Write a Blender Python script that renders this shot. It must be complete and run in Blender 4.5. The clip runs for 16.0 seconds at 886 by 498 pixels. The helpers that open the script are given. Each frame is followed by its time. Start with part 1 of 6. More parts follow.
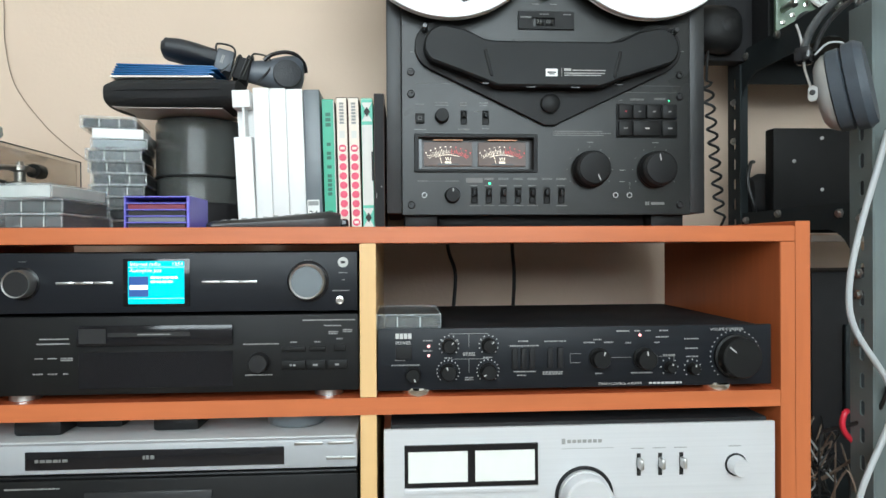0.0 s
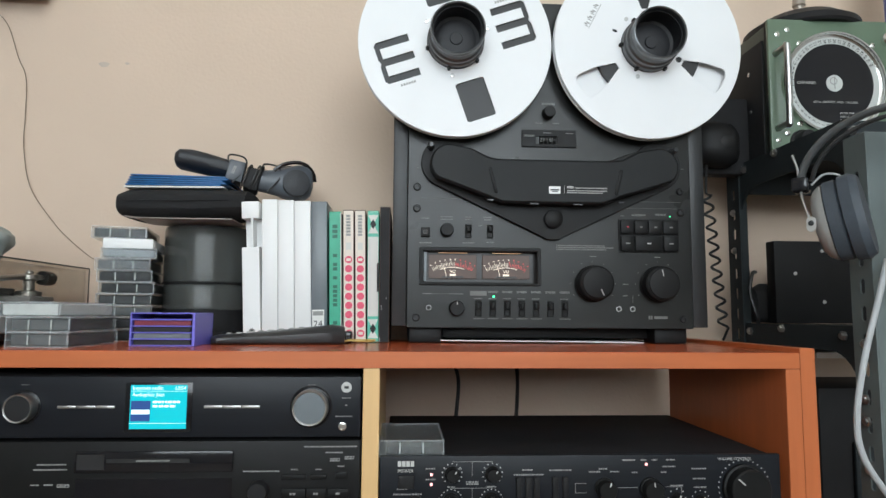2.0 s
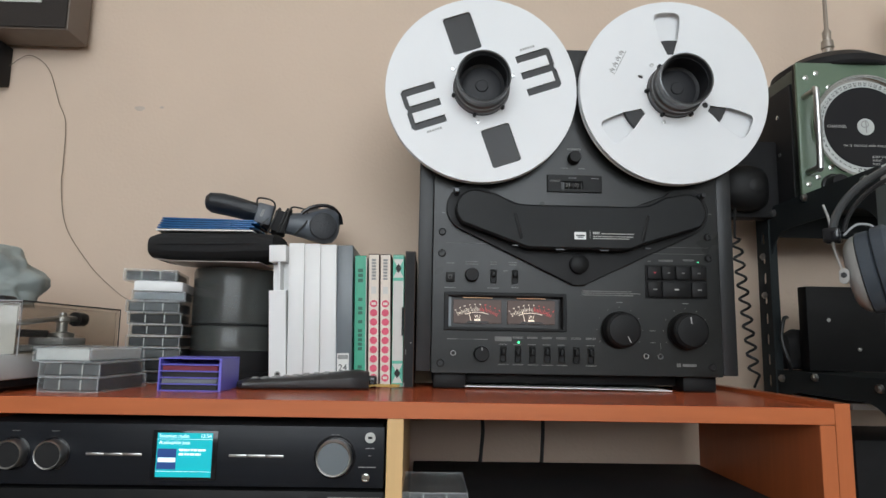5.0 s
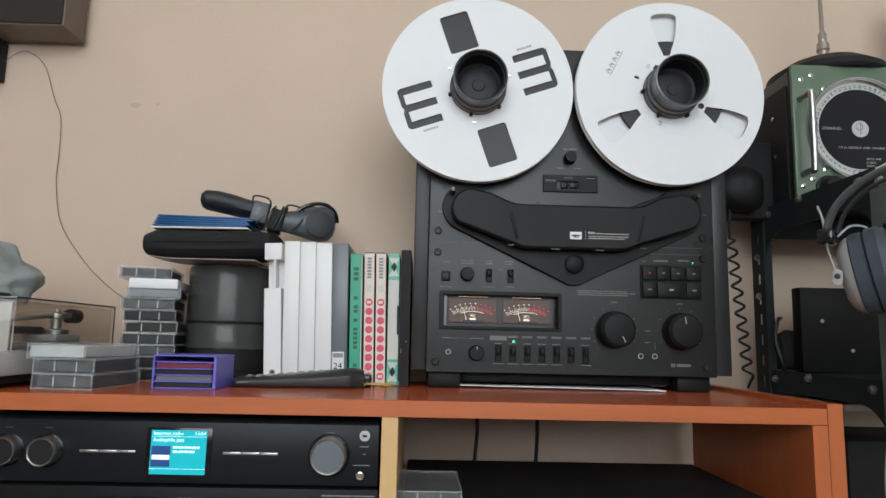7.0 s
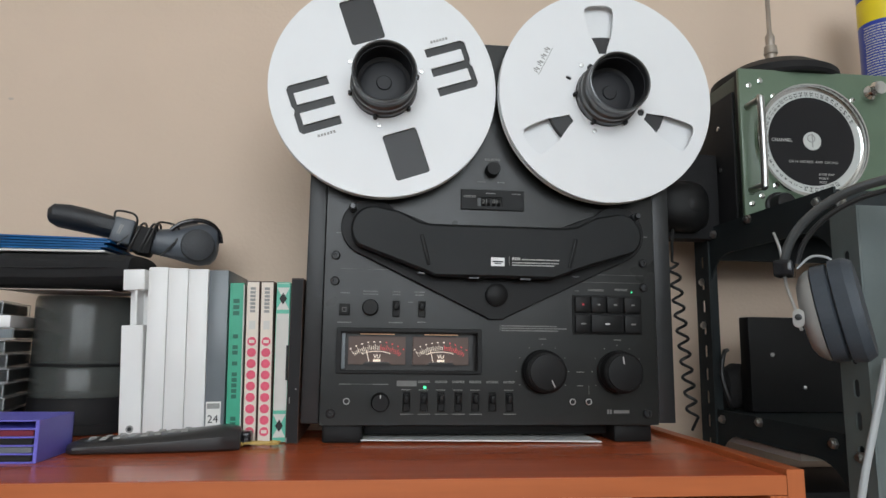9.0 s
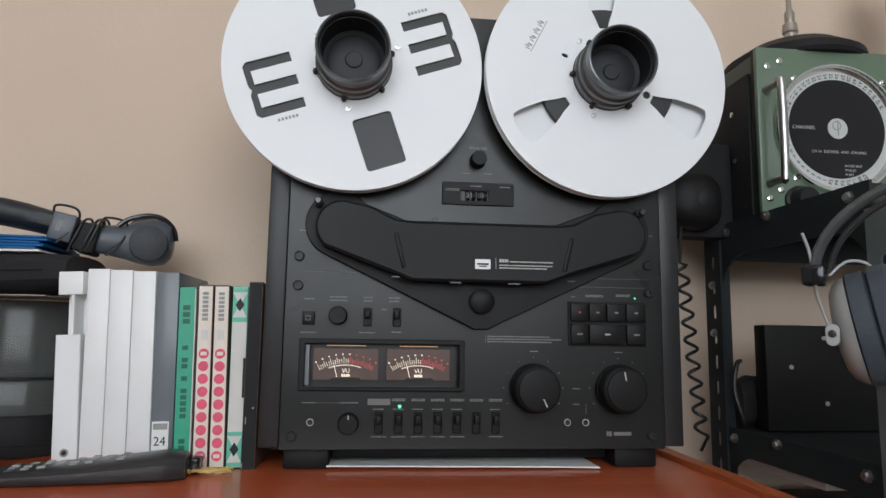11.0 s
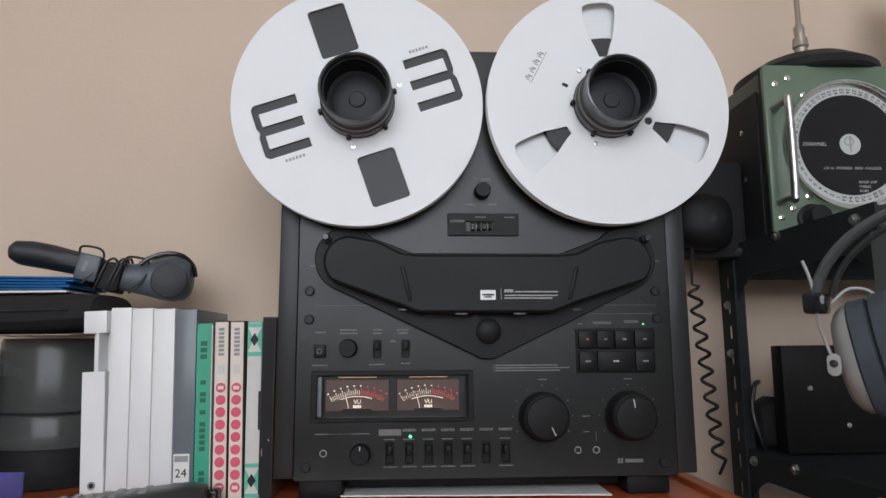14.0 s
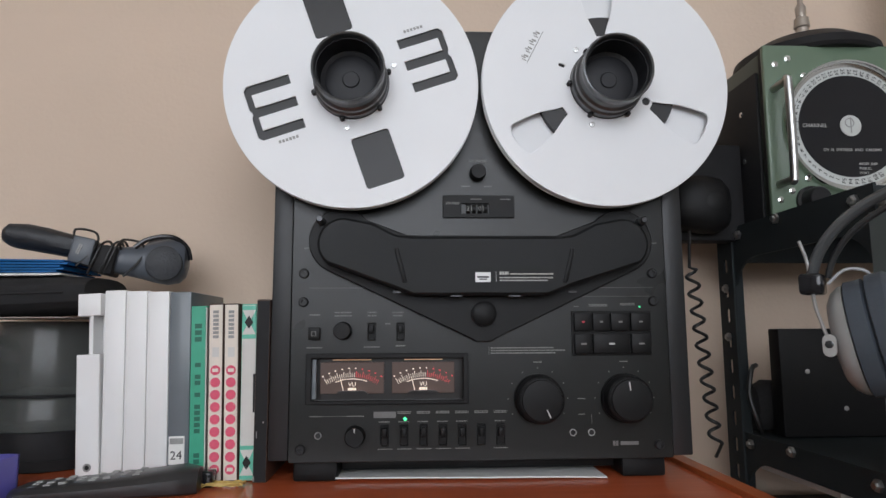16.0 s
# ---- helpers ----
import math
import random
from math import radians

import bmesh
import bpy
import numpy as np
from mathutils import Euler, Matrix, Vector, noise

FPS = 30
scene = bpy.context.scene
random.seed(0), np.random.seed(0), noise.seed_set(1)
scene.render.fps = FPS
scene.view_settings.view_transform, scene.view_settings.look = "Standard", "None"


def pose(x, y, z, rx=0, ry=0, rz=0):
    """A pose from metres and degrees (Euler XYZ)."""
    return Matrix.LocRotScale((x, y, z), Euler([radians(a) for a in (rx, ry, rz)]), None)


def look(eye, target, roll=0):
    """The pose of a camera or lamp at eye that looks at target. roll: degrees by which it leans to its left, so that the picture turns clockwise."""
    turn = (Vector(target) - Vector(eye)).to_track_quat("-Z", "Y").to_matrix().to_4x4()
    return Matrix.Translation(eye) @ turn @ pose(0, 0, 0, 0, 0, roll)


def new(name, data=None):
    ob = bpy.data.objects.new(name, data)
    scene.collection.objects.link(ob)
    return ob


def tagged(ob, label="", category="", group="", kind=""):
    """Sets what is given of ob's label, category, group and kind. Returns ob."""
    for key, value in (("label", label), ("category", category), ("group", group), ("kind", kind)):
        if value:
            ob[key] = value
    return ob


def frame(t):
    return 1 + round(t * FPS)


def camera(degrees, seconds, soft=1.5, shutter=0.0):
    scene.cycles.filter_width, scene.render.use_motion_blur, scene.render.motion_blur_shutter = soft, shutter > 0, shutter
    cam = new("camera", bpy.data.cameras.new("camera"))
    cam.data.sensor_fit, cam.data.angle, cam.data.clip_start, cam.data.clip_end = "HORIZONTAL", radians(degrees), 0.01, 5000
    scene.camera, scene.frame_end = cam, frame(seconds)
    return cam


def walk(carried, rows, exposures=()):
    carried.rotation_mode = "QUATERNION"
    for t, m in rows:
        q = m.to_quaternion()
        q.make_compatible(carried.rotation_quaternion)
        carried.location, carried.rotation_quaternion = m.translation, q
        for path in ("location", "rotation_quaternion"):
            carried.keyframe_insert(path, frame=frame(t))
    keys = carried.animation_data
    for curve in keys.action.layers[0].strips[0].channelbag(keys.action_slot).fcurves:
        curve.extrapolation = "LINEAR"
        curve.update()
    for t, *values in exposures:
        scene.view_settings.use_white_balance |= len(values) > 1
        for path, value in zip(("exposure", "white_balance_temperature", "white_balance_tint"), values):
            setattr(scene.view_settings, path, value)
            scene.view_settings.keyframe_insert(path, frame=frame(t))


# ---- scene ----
cam = camera(68.6, 16.0)
PATH = [
    (0, (-0.201, -0.693, 0.773), (-0.072, 1.303, 0.767), -0.3),
    (0.5, (-0.196, -0.693, 0.79), (-0.069, 1.302, 0.845), -0.1),
    (1, (-0.199, -0.697, 0.805), (-0.068, 1.296, 0.924), -0.0),
    (1.5, (-0.201, -0.7, 0.821), (-0.077, 1.29, 0.978), -0.0),
    (2, (-0.205, -0.701, 0.836), (-0.082, 1.285, 1.033), 0.4),
    (2.5, (-0.207, -0.704, 0.85), (-0.126, 1.28, 1.089), 0.0),
    (3, (-0.211, -0.711, 0.855), (-0.152, 1.269, 1.127), 0.4),
    (3.5, (-0.209, -0.709, 0.856), (-0.152, 1.271, 1.13), 0.6),
    (4, (-0.205, -0.705, 0.86), (-0.159, 1.275, 1.138), 0.7),
    (6.5, (-0.206, -0.706, 0.861), (-0.154, 1.274, 1.137), 1.3),
    (7, (-0.205, -0.706, 0.86), (-0.148, 1.274, 1.136), 1.3),
    (7.5, (-0.197, -0.702, 0.864), (-0.107, 1.276, 1.148), 1.3),
    (8, (-0.185, -0.693, 0.866), (-0.09, 1.277, 1.198), 0.4),
    (8.5, (-0.165, -0.646, 0.883), (-0.045, 1.32, 1.233), 0.3),
    (9, (-0.146, -0.574, 0.91), (0.074, 1.393, 1.197), 0.7),
    (9.2, (-0.1395, -0.552, 0.9005), (0.127, 1.41, 1.211), 0.8),
    (11.3, (-0.109, -0.4885, 0.937), (0.104, 1.484, 1.188), 0.9),
    (11.5, (-0.107, -0.488, 0.939), (0.112, 1.485, 1.182), 1.0),
    (12, (-0.106, -0.484, 0.939), (0.12, 1.489, 1.171), 0.9),
    (12.5, (-0.099, -0.485, 0.939), (0.136, 1.487, 1.172), 0.7),
    (13, (-0.096, -0.489, 0.943), (0.075, 1.488, 1.191), 0.2),
    (13.5, (-0.089, -0.5, 0.951), (-0.015, 1.478, 1.24), -0.3),
    (14, (-0.083, -0.507, 0.953), (0.025, 1.469, 1.245), -0.3),
    (14.5, (-0.079, -0.507, 0.953), (0.03, 1.471, 1.227), -0.7),
    (15, (-0.079, -0.505, 0.949), (0.008, 1.475, 1.214), -0.7),
    (15.5, (-0.074, -0.503, 0.949), (0.03, 1.477, 1.208), -0.5),
    (16, (-0.075, -0.502, 0.948), (0.026, 1.479, 1.202), -0.3),
]
EXPOSURES = [(0.0, 0.72, 6330, 2), (1.0, 0.52, 6380, 3), (2.0, 0.27, 6450, 6), (3.0, 0.04, 6540, 9), (9.0, -0.03, 6600, 9), (11.5, -0.08, 6530, 12), (16.0, -0.15, 6560, 14)]
walk(cam, [(t, look(eye, target, roll)) for t, eye, target, roll in PATH], EXPOSURES)

# ---- world and light: daylight from a window behind ----
world = bpy.data.worlds.new("world")
scene.world = world
world.use_nodes = True
wn = world.node_tree
sky = wn.nodes.new("ShaderNodeTexSky")
sky.sky_type, sky.sun_disc = "NISHITA", False
sky.sun_elevation, sky.sun_rotation = radians(38), radians(200)
wn.links.new(sky.outputs[0], wn.nodes["Background"].inputs[0])
wn.nodes["Background"].inputs[1].default_value = 0.1


def area_lamp(name, x, y, z, target, w, h, power, colour):
    d = bpy.data.lights.new(name, "AREA")
    d.shape, d.size, d.size_y, d.energy, d.color = "RECTANGLE", w, h, power, colour
    ob = new(name, d)
    ob.matrix_world = look((x, y, z), target)
    return ob


area_lamp("window_daylight", -0.25, -2.52, 1.70, (-0.25, 0, 1.70), 2.3, 1.30, 50.5, (0.92, 0.97, 1.02))

# ---- materials ----


def mat(name, colour, rough=0.5, metal=0.0, vary=0.08, scale=40.0, bump=0.0, bump_scale=400.0, coat=0.0, trans=0.0, alpha=1.0, stretch=(1, 1, 1), rough_vary=0.08, spec=0.5, emit=None, strength=0.0, ior=1.45):
    """A node material: colour varied at two scales, uneven gloss, fine relief."""
    m = bpy.data.materials.new(name)
    m.use_nodes = True
    t = m.node_tree
    b = t.nodes["Principled BSDF"]
    b.inputs["Metallic"].default_value = metal
    b.inputs["Coat Weight"].default_value = coat
    b.inputs["Coat Roughness"].default_value = 0.08
    b.inputs["Transmission Weight"].default_value = trans
    b.inputs["Alpha"].default_value = alpha
    b.inputs["IOR"].default_value = ior
    b.inputs["Specular IOR Level"].default_value = spec
    if emit:
        b.inputs["Emission Color"].default_value = (*emit, 1)
        b.inputs["Emission Strength"].default_value = strength
    co = t.nodes.new("ShaderNodeTexCoord")
    mp = t.nodes.new("ShaderNodeMapping")
    mp.inputs["Scale"].default_value = stretch
    t.links.new(co.outputs["Object"], mp.inputs[0])
    n1 = t.nodes.new("ShaderNodeTexNoise")
    n1.inputs["Scale"].default_value, n1.inputs["Detail"].default_value = scale, 6
    n2 = t.nodes.new("ShaderNodeTexNoise")
    n2.inputs["Scale"].default_value, n2.inputs["Detail"].default_value = scale * 0.13, 3
    for n in (n1, n2):
        t.links.new(mp.outputs[0], n.inputs["Vector"])
    add = t.nodes.new("ShaderNodeMath")
    add.operation = "ADD"
    t.links.new(n1.outputs["Fac"], add.inputs[0])
    t.links.new(n2.outputs["Fac"], add.inputs[1])
    rng = t.nodes.new("ShaderNodeMapRange")
    rng.inputs[1].default_value, rng.inputs[2].default_value = 0.6, 1.4
    t.links.new(add.outputs[0], rng.inputs[0])
    mix = t.nodes.new("ShaderNodeMix")
    mix.data_type = "RGBA"
    mix.inputs[6].default_value = (*[c * (1 - vary) for c in colour], 1)
    mix.inputs[7].default_value = (*[min(1, c * (1 + vary)) for c in colour], 1)
    t.links.new(rng.outputs[0], mix.inputs[0])
    t.links.new(mix.outputs[2], b.inputs["Base Color"])
    rr = t.nodes.new("ShaderNodeMapRange")
    rr.inputs[3].default_value, rr.inputs[4].default_value = max(0.0, rough - rough_vary), min(1.0, rough + rough_vary)
    t.links.new(n2.outputs["Fac"], rr.inputs[0])
    t.links.new(rr.outputs[0], b.inputs["Roughness"])
    if bump:
        n3 = t.nodes.new("ShaderNodeTexNoise")
        n3.inputs["Scale"].default_value, n3.inputs["Detail"].default_value = bump_scale, 4
        t.links.new(mp.outputs[0], n3.inputs["Vector"])
        bp = t.nodes.new("ShaderNodeBump")
        bp.inputs["Strength"].default_value, bp.inputs["Distance"].default_value = bump, 0.002
        t.links.new(n3.outputs["Fac"], bp.inputs["Height"])
        t.links.new(bp.outputs[0], b.inputs["Normal"])
    return m


M_WALL = mat("painted_plaster", (0.662, 0.522, 0.410), 0.85, vary=0.05, scale=5, bump=0.25, bump_scale=160)
M_ROOM = mat("pale_grey_plaster", (0.60, 0.60, 0.585), 0.85, vary=0.03, scale=5, bump=0.2, bump_scale=160)
M_CEIL = mat("ceiling_paint", (0.78, 0.76, 0.72), 0.9, vary=0.03, scale=4)
M_FLOOR = mat("floor_boards", (0.24, 0.175, 0.12), 0.4, vary=0.25, scale=12, stretch=(0.3, 3, 1))
M_CHERRY = mat("cherry_laminate", (0.47, 0.098, 0.036), 0.22, vary=0.16, scale=26, stretch=(0.25, 3, 3), bump=0.03, bump_scale=300, rough_vary=0.06)
M_CHERRY_UP = mat("cherry_laminate_upright", (0.45, 0.114, 0.037), 0.32, vary=0.16, scale=26, stretch=(3, 3, 0.25), bump=0.03)
M_EDGE = mat("cherry_edge_band", (0.50, 0.141, 0.050), 0.35, vary=0.14, scale=30, stretch=(0.3, 3, 3))
M_EDGE_UP = mat("cherry_edge_band_upright", (0.50, 0.143, 0.051), 0.35, vary=0.12, scale=30, stretch=(3, 3, 0.3))
M_BEECH = mat("pale_beech_edge", (0.72, 0.47, 0.22), 0.4, vary=0.08, scale=30, stretch=(3, 3, 0.3))
M_PANEL = mat("charcoal_anodised", (0.0118, 0.0124, 0.0115), 0.30, spec=0.36, vary=0.08, scale=90, bump=0.05, bump_scale=1500)
M_CAB = mat("black_vinyl_cabinet", (0.017, 0.018, 0.019), 0.42, vary=0.15, scale=60, bump=0.1, bump_scale=900)
M_BLACK = mat("black_plastic", (0.014, 0.014, 0.015), 0.42, vary=0.15, scale=50, spec=0.35)
M_DECK = mat("deck_black_plastic", (0.0075, 0.0076, 0.0078), 0.5, vary=0.15, scale=50, spec=0.26)
M_REMOTE = mat("remote_black_plastic", (0.028, 0.028, 0.029), 0.33, vary=0.12, scale=60)
M_INK_DECK = mat("deck_print", (0.21, 0.21, 0.20), 0.6, vary=0.25, scale=600)
M_MATT = mat("matt_black_plastic", (0.016, 0.016, 0.017), 0.6, vary=0.15, scale=50, spec=0.25)
M_COVER = mat("charcoal_cover", (0.0098, 0.0108, 0.0112), 0.5, spec=0.26, vary=0.1, scale=60, bump=0.05, bump_scale=1200)
M_GLOSS = mat("gloss_black", (0.010, 0.010, 0.012), 0.12, vary=0.1, scale=30, rough_vary=0.05)
M_BRUSH_BLACK = mat("brushed_black_aluminium", (0.009, 0.0105, 0.014), 0.42, metal=0.0, vary=0.2, scale=60, stretch=(0.1, 1, 6), spec=0.28)
M_SILVER = mat("silver_face", (0.66, 0.665, 0.68), 0.38, metal=0.22, vary=0.05, scale=60, stretch=(0.1, 1, 8))
M_CHROME = mat("bright_chrome", (0.78, 0.78, 0.77), 0.15, metal=1.0, vary=0.05)
M_NICKEL = mat("dull_nickel", (0.58, 0.58, 0.57), 0.36, metal=0.9, vary=0.06)
M_STEEL = mat("dull_steel", (0.50, 0.50, 0.49), 0.35, metal=1.0, vary=0.12)
M_REEL = mat("white_reel_flange", (0.78, 0.79, 0.80), 0.42, metal=0.0, vary=0.02, scale=20)
M_REEL_IN = mat("reel_flange_inside", (0.76, 0.77, 0.78), 0.5, vary=0.03)
M_TAPE = mat("dark_tape_pack", (0.019, 0.019, 0.020), 0.45, vary=0.12, scale=30)
M_HUB_METAL = mat("satin_gunmetal_hub", (0.15, 0.155, 0.16), 0.34, metal=0.9, vary=0.12, scale=50)
M_HUB_IN = mat("shaded_hub_bore", (0.012, 0.0125, 0.015), 0.55, vary=0.15)
M_HUB = mat("dark_grey_hub", (0.045, 0.046, 0.048), 0.32, metal=0.5, vary=0.1)
M_INK = mat("pale_print", (0.50, 0.50, 0.48), 0.6, vary=0.05)
M_INK_DIM = mat("dim_print", (0.16, 0.16, 0.155), 0.6, vary=0.2, scale=600)
M_INK_BLACK = mat("black_print", (0.012, 0.012, 0.012), 0.6)
M_INK_RED = mat("red_print", (0.65, 0.06, 0.08), 0.6, vary=0.1)
M_INK_PINK = mat("pink_print", (0.72, 0.10, 0.17), 0.55, vary=0.12, scale=300)
M_INK_GREY = mat("grey_print", (0.30, 0.30, 0.29), 0.6, vary=0.2, scale=500)
M_WHITE = mat("white_plastic", (0.80, 0.80, 0.79), 0.4, vary=0.03, scale=20, bump=0.04, bump_scale=300)
M_PAPER = mat("white_paper", (0.80, 0.79, 0.76), 0.75, vary=0.04, scale=30)
M_GREYCASE = mat("grey_plastic", (0.15, 0.17, 0.185), 0.32, vary=0.06)
M_GREEN = mat("green_card", (0.04, 0.37, 0.23), 0.42, vary=0.1, scale=60)
M_MINT = mat("mint_card", (0.12, 0.50, 0.36), 0.45, vary=0.1, scale=60)
M_CREAM = mat("cream_card", (0.74, 0.67, 0.58), 0.5, vary=0.05, scale=80)
M_OFFWHITE = mat("off_white_card", (0.62, 0.61, 0.57), 0.5, vary=0.05, scale=80)
M_BROWN = mat("brown_card", (0.09, 0.05, 0.035), 0.5, vary=0.2)
M_GLASS = mat("window_glass", (0.95, 0.97, 0.97), 0.02, trans=1.0, vary=0.01, rough_vary=0.01)


def clear_mat(name, tint, gloss, haze, colour=(0.75, 0.79, 0.80), facing=0.03):
    """Thin clear plastic: see-through, with a sharp gloss and a little scuffed haze."""
    m = bpy.data.materials.new(name)
    m.use_nodes = True
    t = m.node_tree
    t.nodes.remove(t.nodes["Principled BSDF"])
    tr = t.nodes.new("ShaderNodeBsdfTransparent")
    tr.inputs[0].default_value = (*tint, 1)
    gl = t.nodes.new("ShaderNodeBsdfGlossy")
    gl.inputs["Roughness"].default_value = 0.09
    df = t.nodes.new("ShaderNodeBsdfDiffuse")
    df.inputs[0].default_value = (*colour, 1)
    lw = t.nodes.new("ShaderNodeLayerWeight")
    lw.inputs[0].default_value = 0.5
    pw = t.nodes.new("ShaderNodeMapRange")
    pw.inputs[1].default_value, pw.inputs[3].default_value, pw.inputs[4].default_value = 0.55, facing, gloss
    t.links.new(lw.outputs["Facing"], pw.inputs[0])
    co = t.nodes.new("ShaderNodeTexCoord")
    ns = t.nodes.new("ShaderNodeTexNoise")
    ns.inputs["Scale"].default_value, ns.inputs["Detail"].default_value = 90, 5
    t.links.new(co.outputs["Object"], ns.inputs["Vector"])
    mr = t.nodes.new("ShaderNodeMapRange")
    mr.inputs[1].default_value, mr.inputs[2].default_value = 0.35, 0.75
    mr.inputs[3].default_value, mr.inputs[4].default_value = haze * 0.5, haze * 1.6
    t.links.new(ns.outputs["Fac"], mr.inputs[0])
    m1, m2 = t.nodes.new("ShaderNodeMixShader"), t.nodes.new("ShaderNodeMixShader")
    t.links.new(mr.outputs[0], m1.inputs[0])
    t.links.new(tr.outputs[0], m1.inputs[1])
    t.links.new(df.outputs[0], m1.inputs[2])
    t.links.new(pw.outputs[0], m2.inputs[0])
    t.links.new(m1.outputs[0], m2.inputs[1])
    t.links.new(gl.outputs[0], m2.inputs[2])
    t.links.new(m2.outputs[0], t.nodes["Material Output"].inputs["Surface"])
    return m


M_CLEAR = clear_mat("clear_polystyrene", (0.97, 0.98, 0.98), 0.45, 0.055)
M_CLEAR_THIN = clear_mat("clear_polystyrene_thin", (0.96, 0.97, 0.97), 0.30, 0.018, facing=0.008)
M_DISC_RED = mat("wine_red_plastic", (0.19, 0.025, 0.045), 0.35)
M_CLEAR_EDGE = mat("clear_polystyrene_edge", (0.74, 0.78, 0.79), 0.12, alpha=0.27, vary=0.15, scale=200)
M_SMOKE = mat("smoked_lid", (0.20, 0.22, 0.22), 0.1, trans=0.85, vary=0.05, rough_vary=0.05, ior=1.2)
M_DUST = clear_mat("dust_cover_acrylic", (0.93, 0.92, 0.90), 0.35, 0.035, (0.4, 0.38, 0.35))
M_SPINDLE = mat("smoky_spindle_tub", (0.066, 0.071, 0.067), 0.19, vary=0.35, scale=55, stretch=(1, 1, 0.06), alpha=0.80, rough_vary=0.04, spec=0.35)
M_PURPLE = mat("violet_plastic", (0.155, 0.145, 0.60), 0.42, vary=0.06, scale=60)
M_TAPEGREY = mat("cassette_grey", (0.055, 0.060, 0.060), 0.45, vary=0.25, scale=60)
M_LABEL = mat("cassette_label", (0.62, 0.63, 0.61), 0.6, vary=0.15, scale=100)
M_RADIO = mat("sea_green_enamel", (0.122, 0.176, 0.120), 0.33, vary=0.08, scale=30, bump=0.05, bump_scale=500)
# Front enamel darkened for the case: the shade of its side is in the colour.
M_RADIO_SIDE = mat("sea_green_enamel_shaded", (0.046, 0.060, 0.047), 0.42, vary=0.1, scale=30)
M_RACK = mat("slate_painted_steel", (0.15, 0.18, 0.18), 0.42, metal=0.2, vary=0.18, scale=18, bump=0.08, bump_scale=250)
# Same rack steel with the shade of its inner and rear parts put in.
M_RACK_SHADED = mat("shaded_slate_steel", (0.020, 0.025, 0.027), 0.58, spec=0.22, vary=0.2, scale=18)
M_FABRIC = mat("black_nylon", (0.016, 0.016, 0.017), 0.85, vary=0.3, scale=300, bump=0.5, bump_scale=1200)
M_UNDERSIDE = mat("taupe_pouch_underside", (0.30, 0.26, 0.235), 0.35, vary=0.12, scale=30)
M_BLUE = mat("blue_folder", (0.008, 0.105, 0.30), 0.25, vary=0.25, scale=30)
M_HPGREY = mat("graphite_plastic", (0.075, 0.085, 0.10), 0.35, vary=0.08)
M_PAD = mat("black_leatherette", (0.022, 0.024, 0.028), 0.5, vary=0.2, scale=80, bump=0.3, bump_scale=300)
M_CUSHION = mat("slate_leatherette", (0.048, 0.059, 0.073), 0.5, vary=0.15, scale=60, bump=0.2, bump_scale=300)
M_BAND = mat("grey_headband_vinyl", (0.062, 0.066, 0.068), 0.4, vary=0.15, scale=60, bump=0.15, bump_scale=300)
M_SHELL = mat("satin_cup_shell", (0.30, 0.30, 0.29), 0.36, metal=0.25, vary=0.1)
M_DVD = mat("silver_grey_plastic", (0.37, 0.38, 0.395), 0.35, vary=0.05)
M_PLINTH = mat("pale_grey_plinth", (0.47, 0.485, 0.485), 0.4, vary=0.05)
M_CABLE = mat("black_cable", (0.014, 0.014, 0.014), 0.45)
M_CABLE_GREY = mat("grey_cable", (0.45, 0.47, 0.48), 0.45, vary=0.05)
M_CABLE_BROWN = mat("thin_brown_wire", (0.22, 0.165, 0.125), 0.5)
M_CABLE_RED = mat("red_cable", (0.55, 0.02, 0.04), 0.4)
M_BAG = mat("grey_green_cloth", (0.29, 0.33, 0.32), 0.6, vary=0.15, scale=20, bump=0.4, bump_scale=60)
M_SPK = mat("brown_speaker_wood", (0.055, 0.038, 0.028), 0.45, vary=0.2, scale=30, stretch=(0.3, 3, 3))
M_SPKF = mat("taupe_speaker_frame", (0.17, 0.135, 0.11), 0.5, vary=0.08)
M_RUBBER = mat("yellow_rubber_band", (0.60, 0.42, 0.13), 0.5)
M_YELLOW = mat("yellow_can_print", (0.78, 0.62, 0.02), 0.3)
M_CANBLUE = mat("blue_can_print", (0.02, 0.05, 0.33), 0.3)
M_LED_G = mat("green_led", (0.1, 0.8, 0.4), 0.3, emit=(0.08, 1.0, 0.40), strength=1.5)
M_LED_R = mat("red_led", (0.8, 0.3, 0.3), 0.3, emit=(1.0, 0.45, 0.45), strength=1.6)
M_METER = mat("lit_meter_scale", (0.020, 0.014, 0.012), 0.4, vary=0.2, scale=60, emit=(1.0, 0.52, 0.36), strength=0.062)

nt = M_METER.node_tree
tc, vd, mr = nt.nodes.new("ShaderNodeTexCoord"), nt.nodes.new("ShaderNodeVectorMath"), nt.nodes.new("ShaderNodeMapRange")
vd.operation = "DISTANCE"
vd.inputs[1].default_value = (0.5, 0.5, 0.02)
mr.inputs[1].default_value, mr.inputs[2].default_value, mr.inputs[3].default_value, mr.inputs[4].default_value = 0.02, 0.62, 0.42, 0.048
mr.interpolation_type = "SMOOTHSTEP"
nt.links.new(tc.outputs["Generated"], vd.inputs[0])
nt.links.new(vd.outputs["Value"], mr.inputs[0])
nt.links.new(mr.outputs[0], nt.nodes["Principled BSDF"].inputs["Emission Strength"])
M_METER_INK = mat("lit_meter_print", (0.8, 0.72, 0.6), 0.5, emit=(1.0, 0.82, 0.66), strength=0.6)
M_METER_RED = mat("lit_meter_red_print", (0.7, 0.06, 0.06), 0.5, emit=(0.85, 0.06, 0.09), strength=0.5)
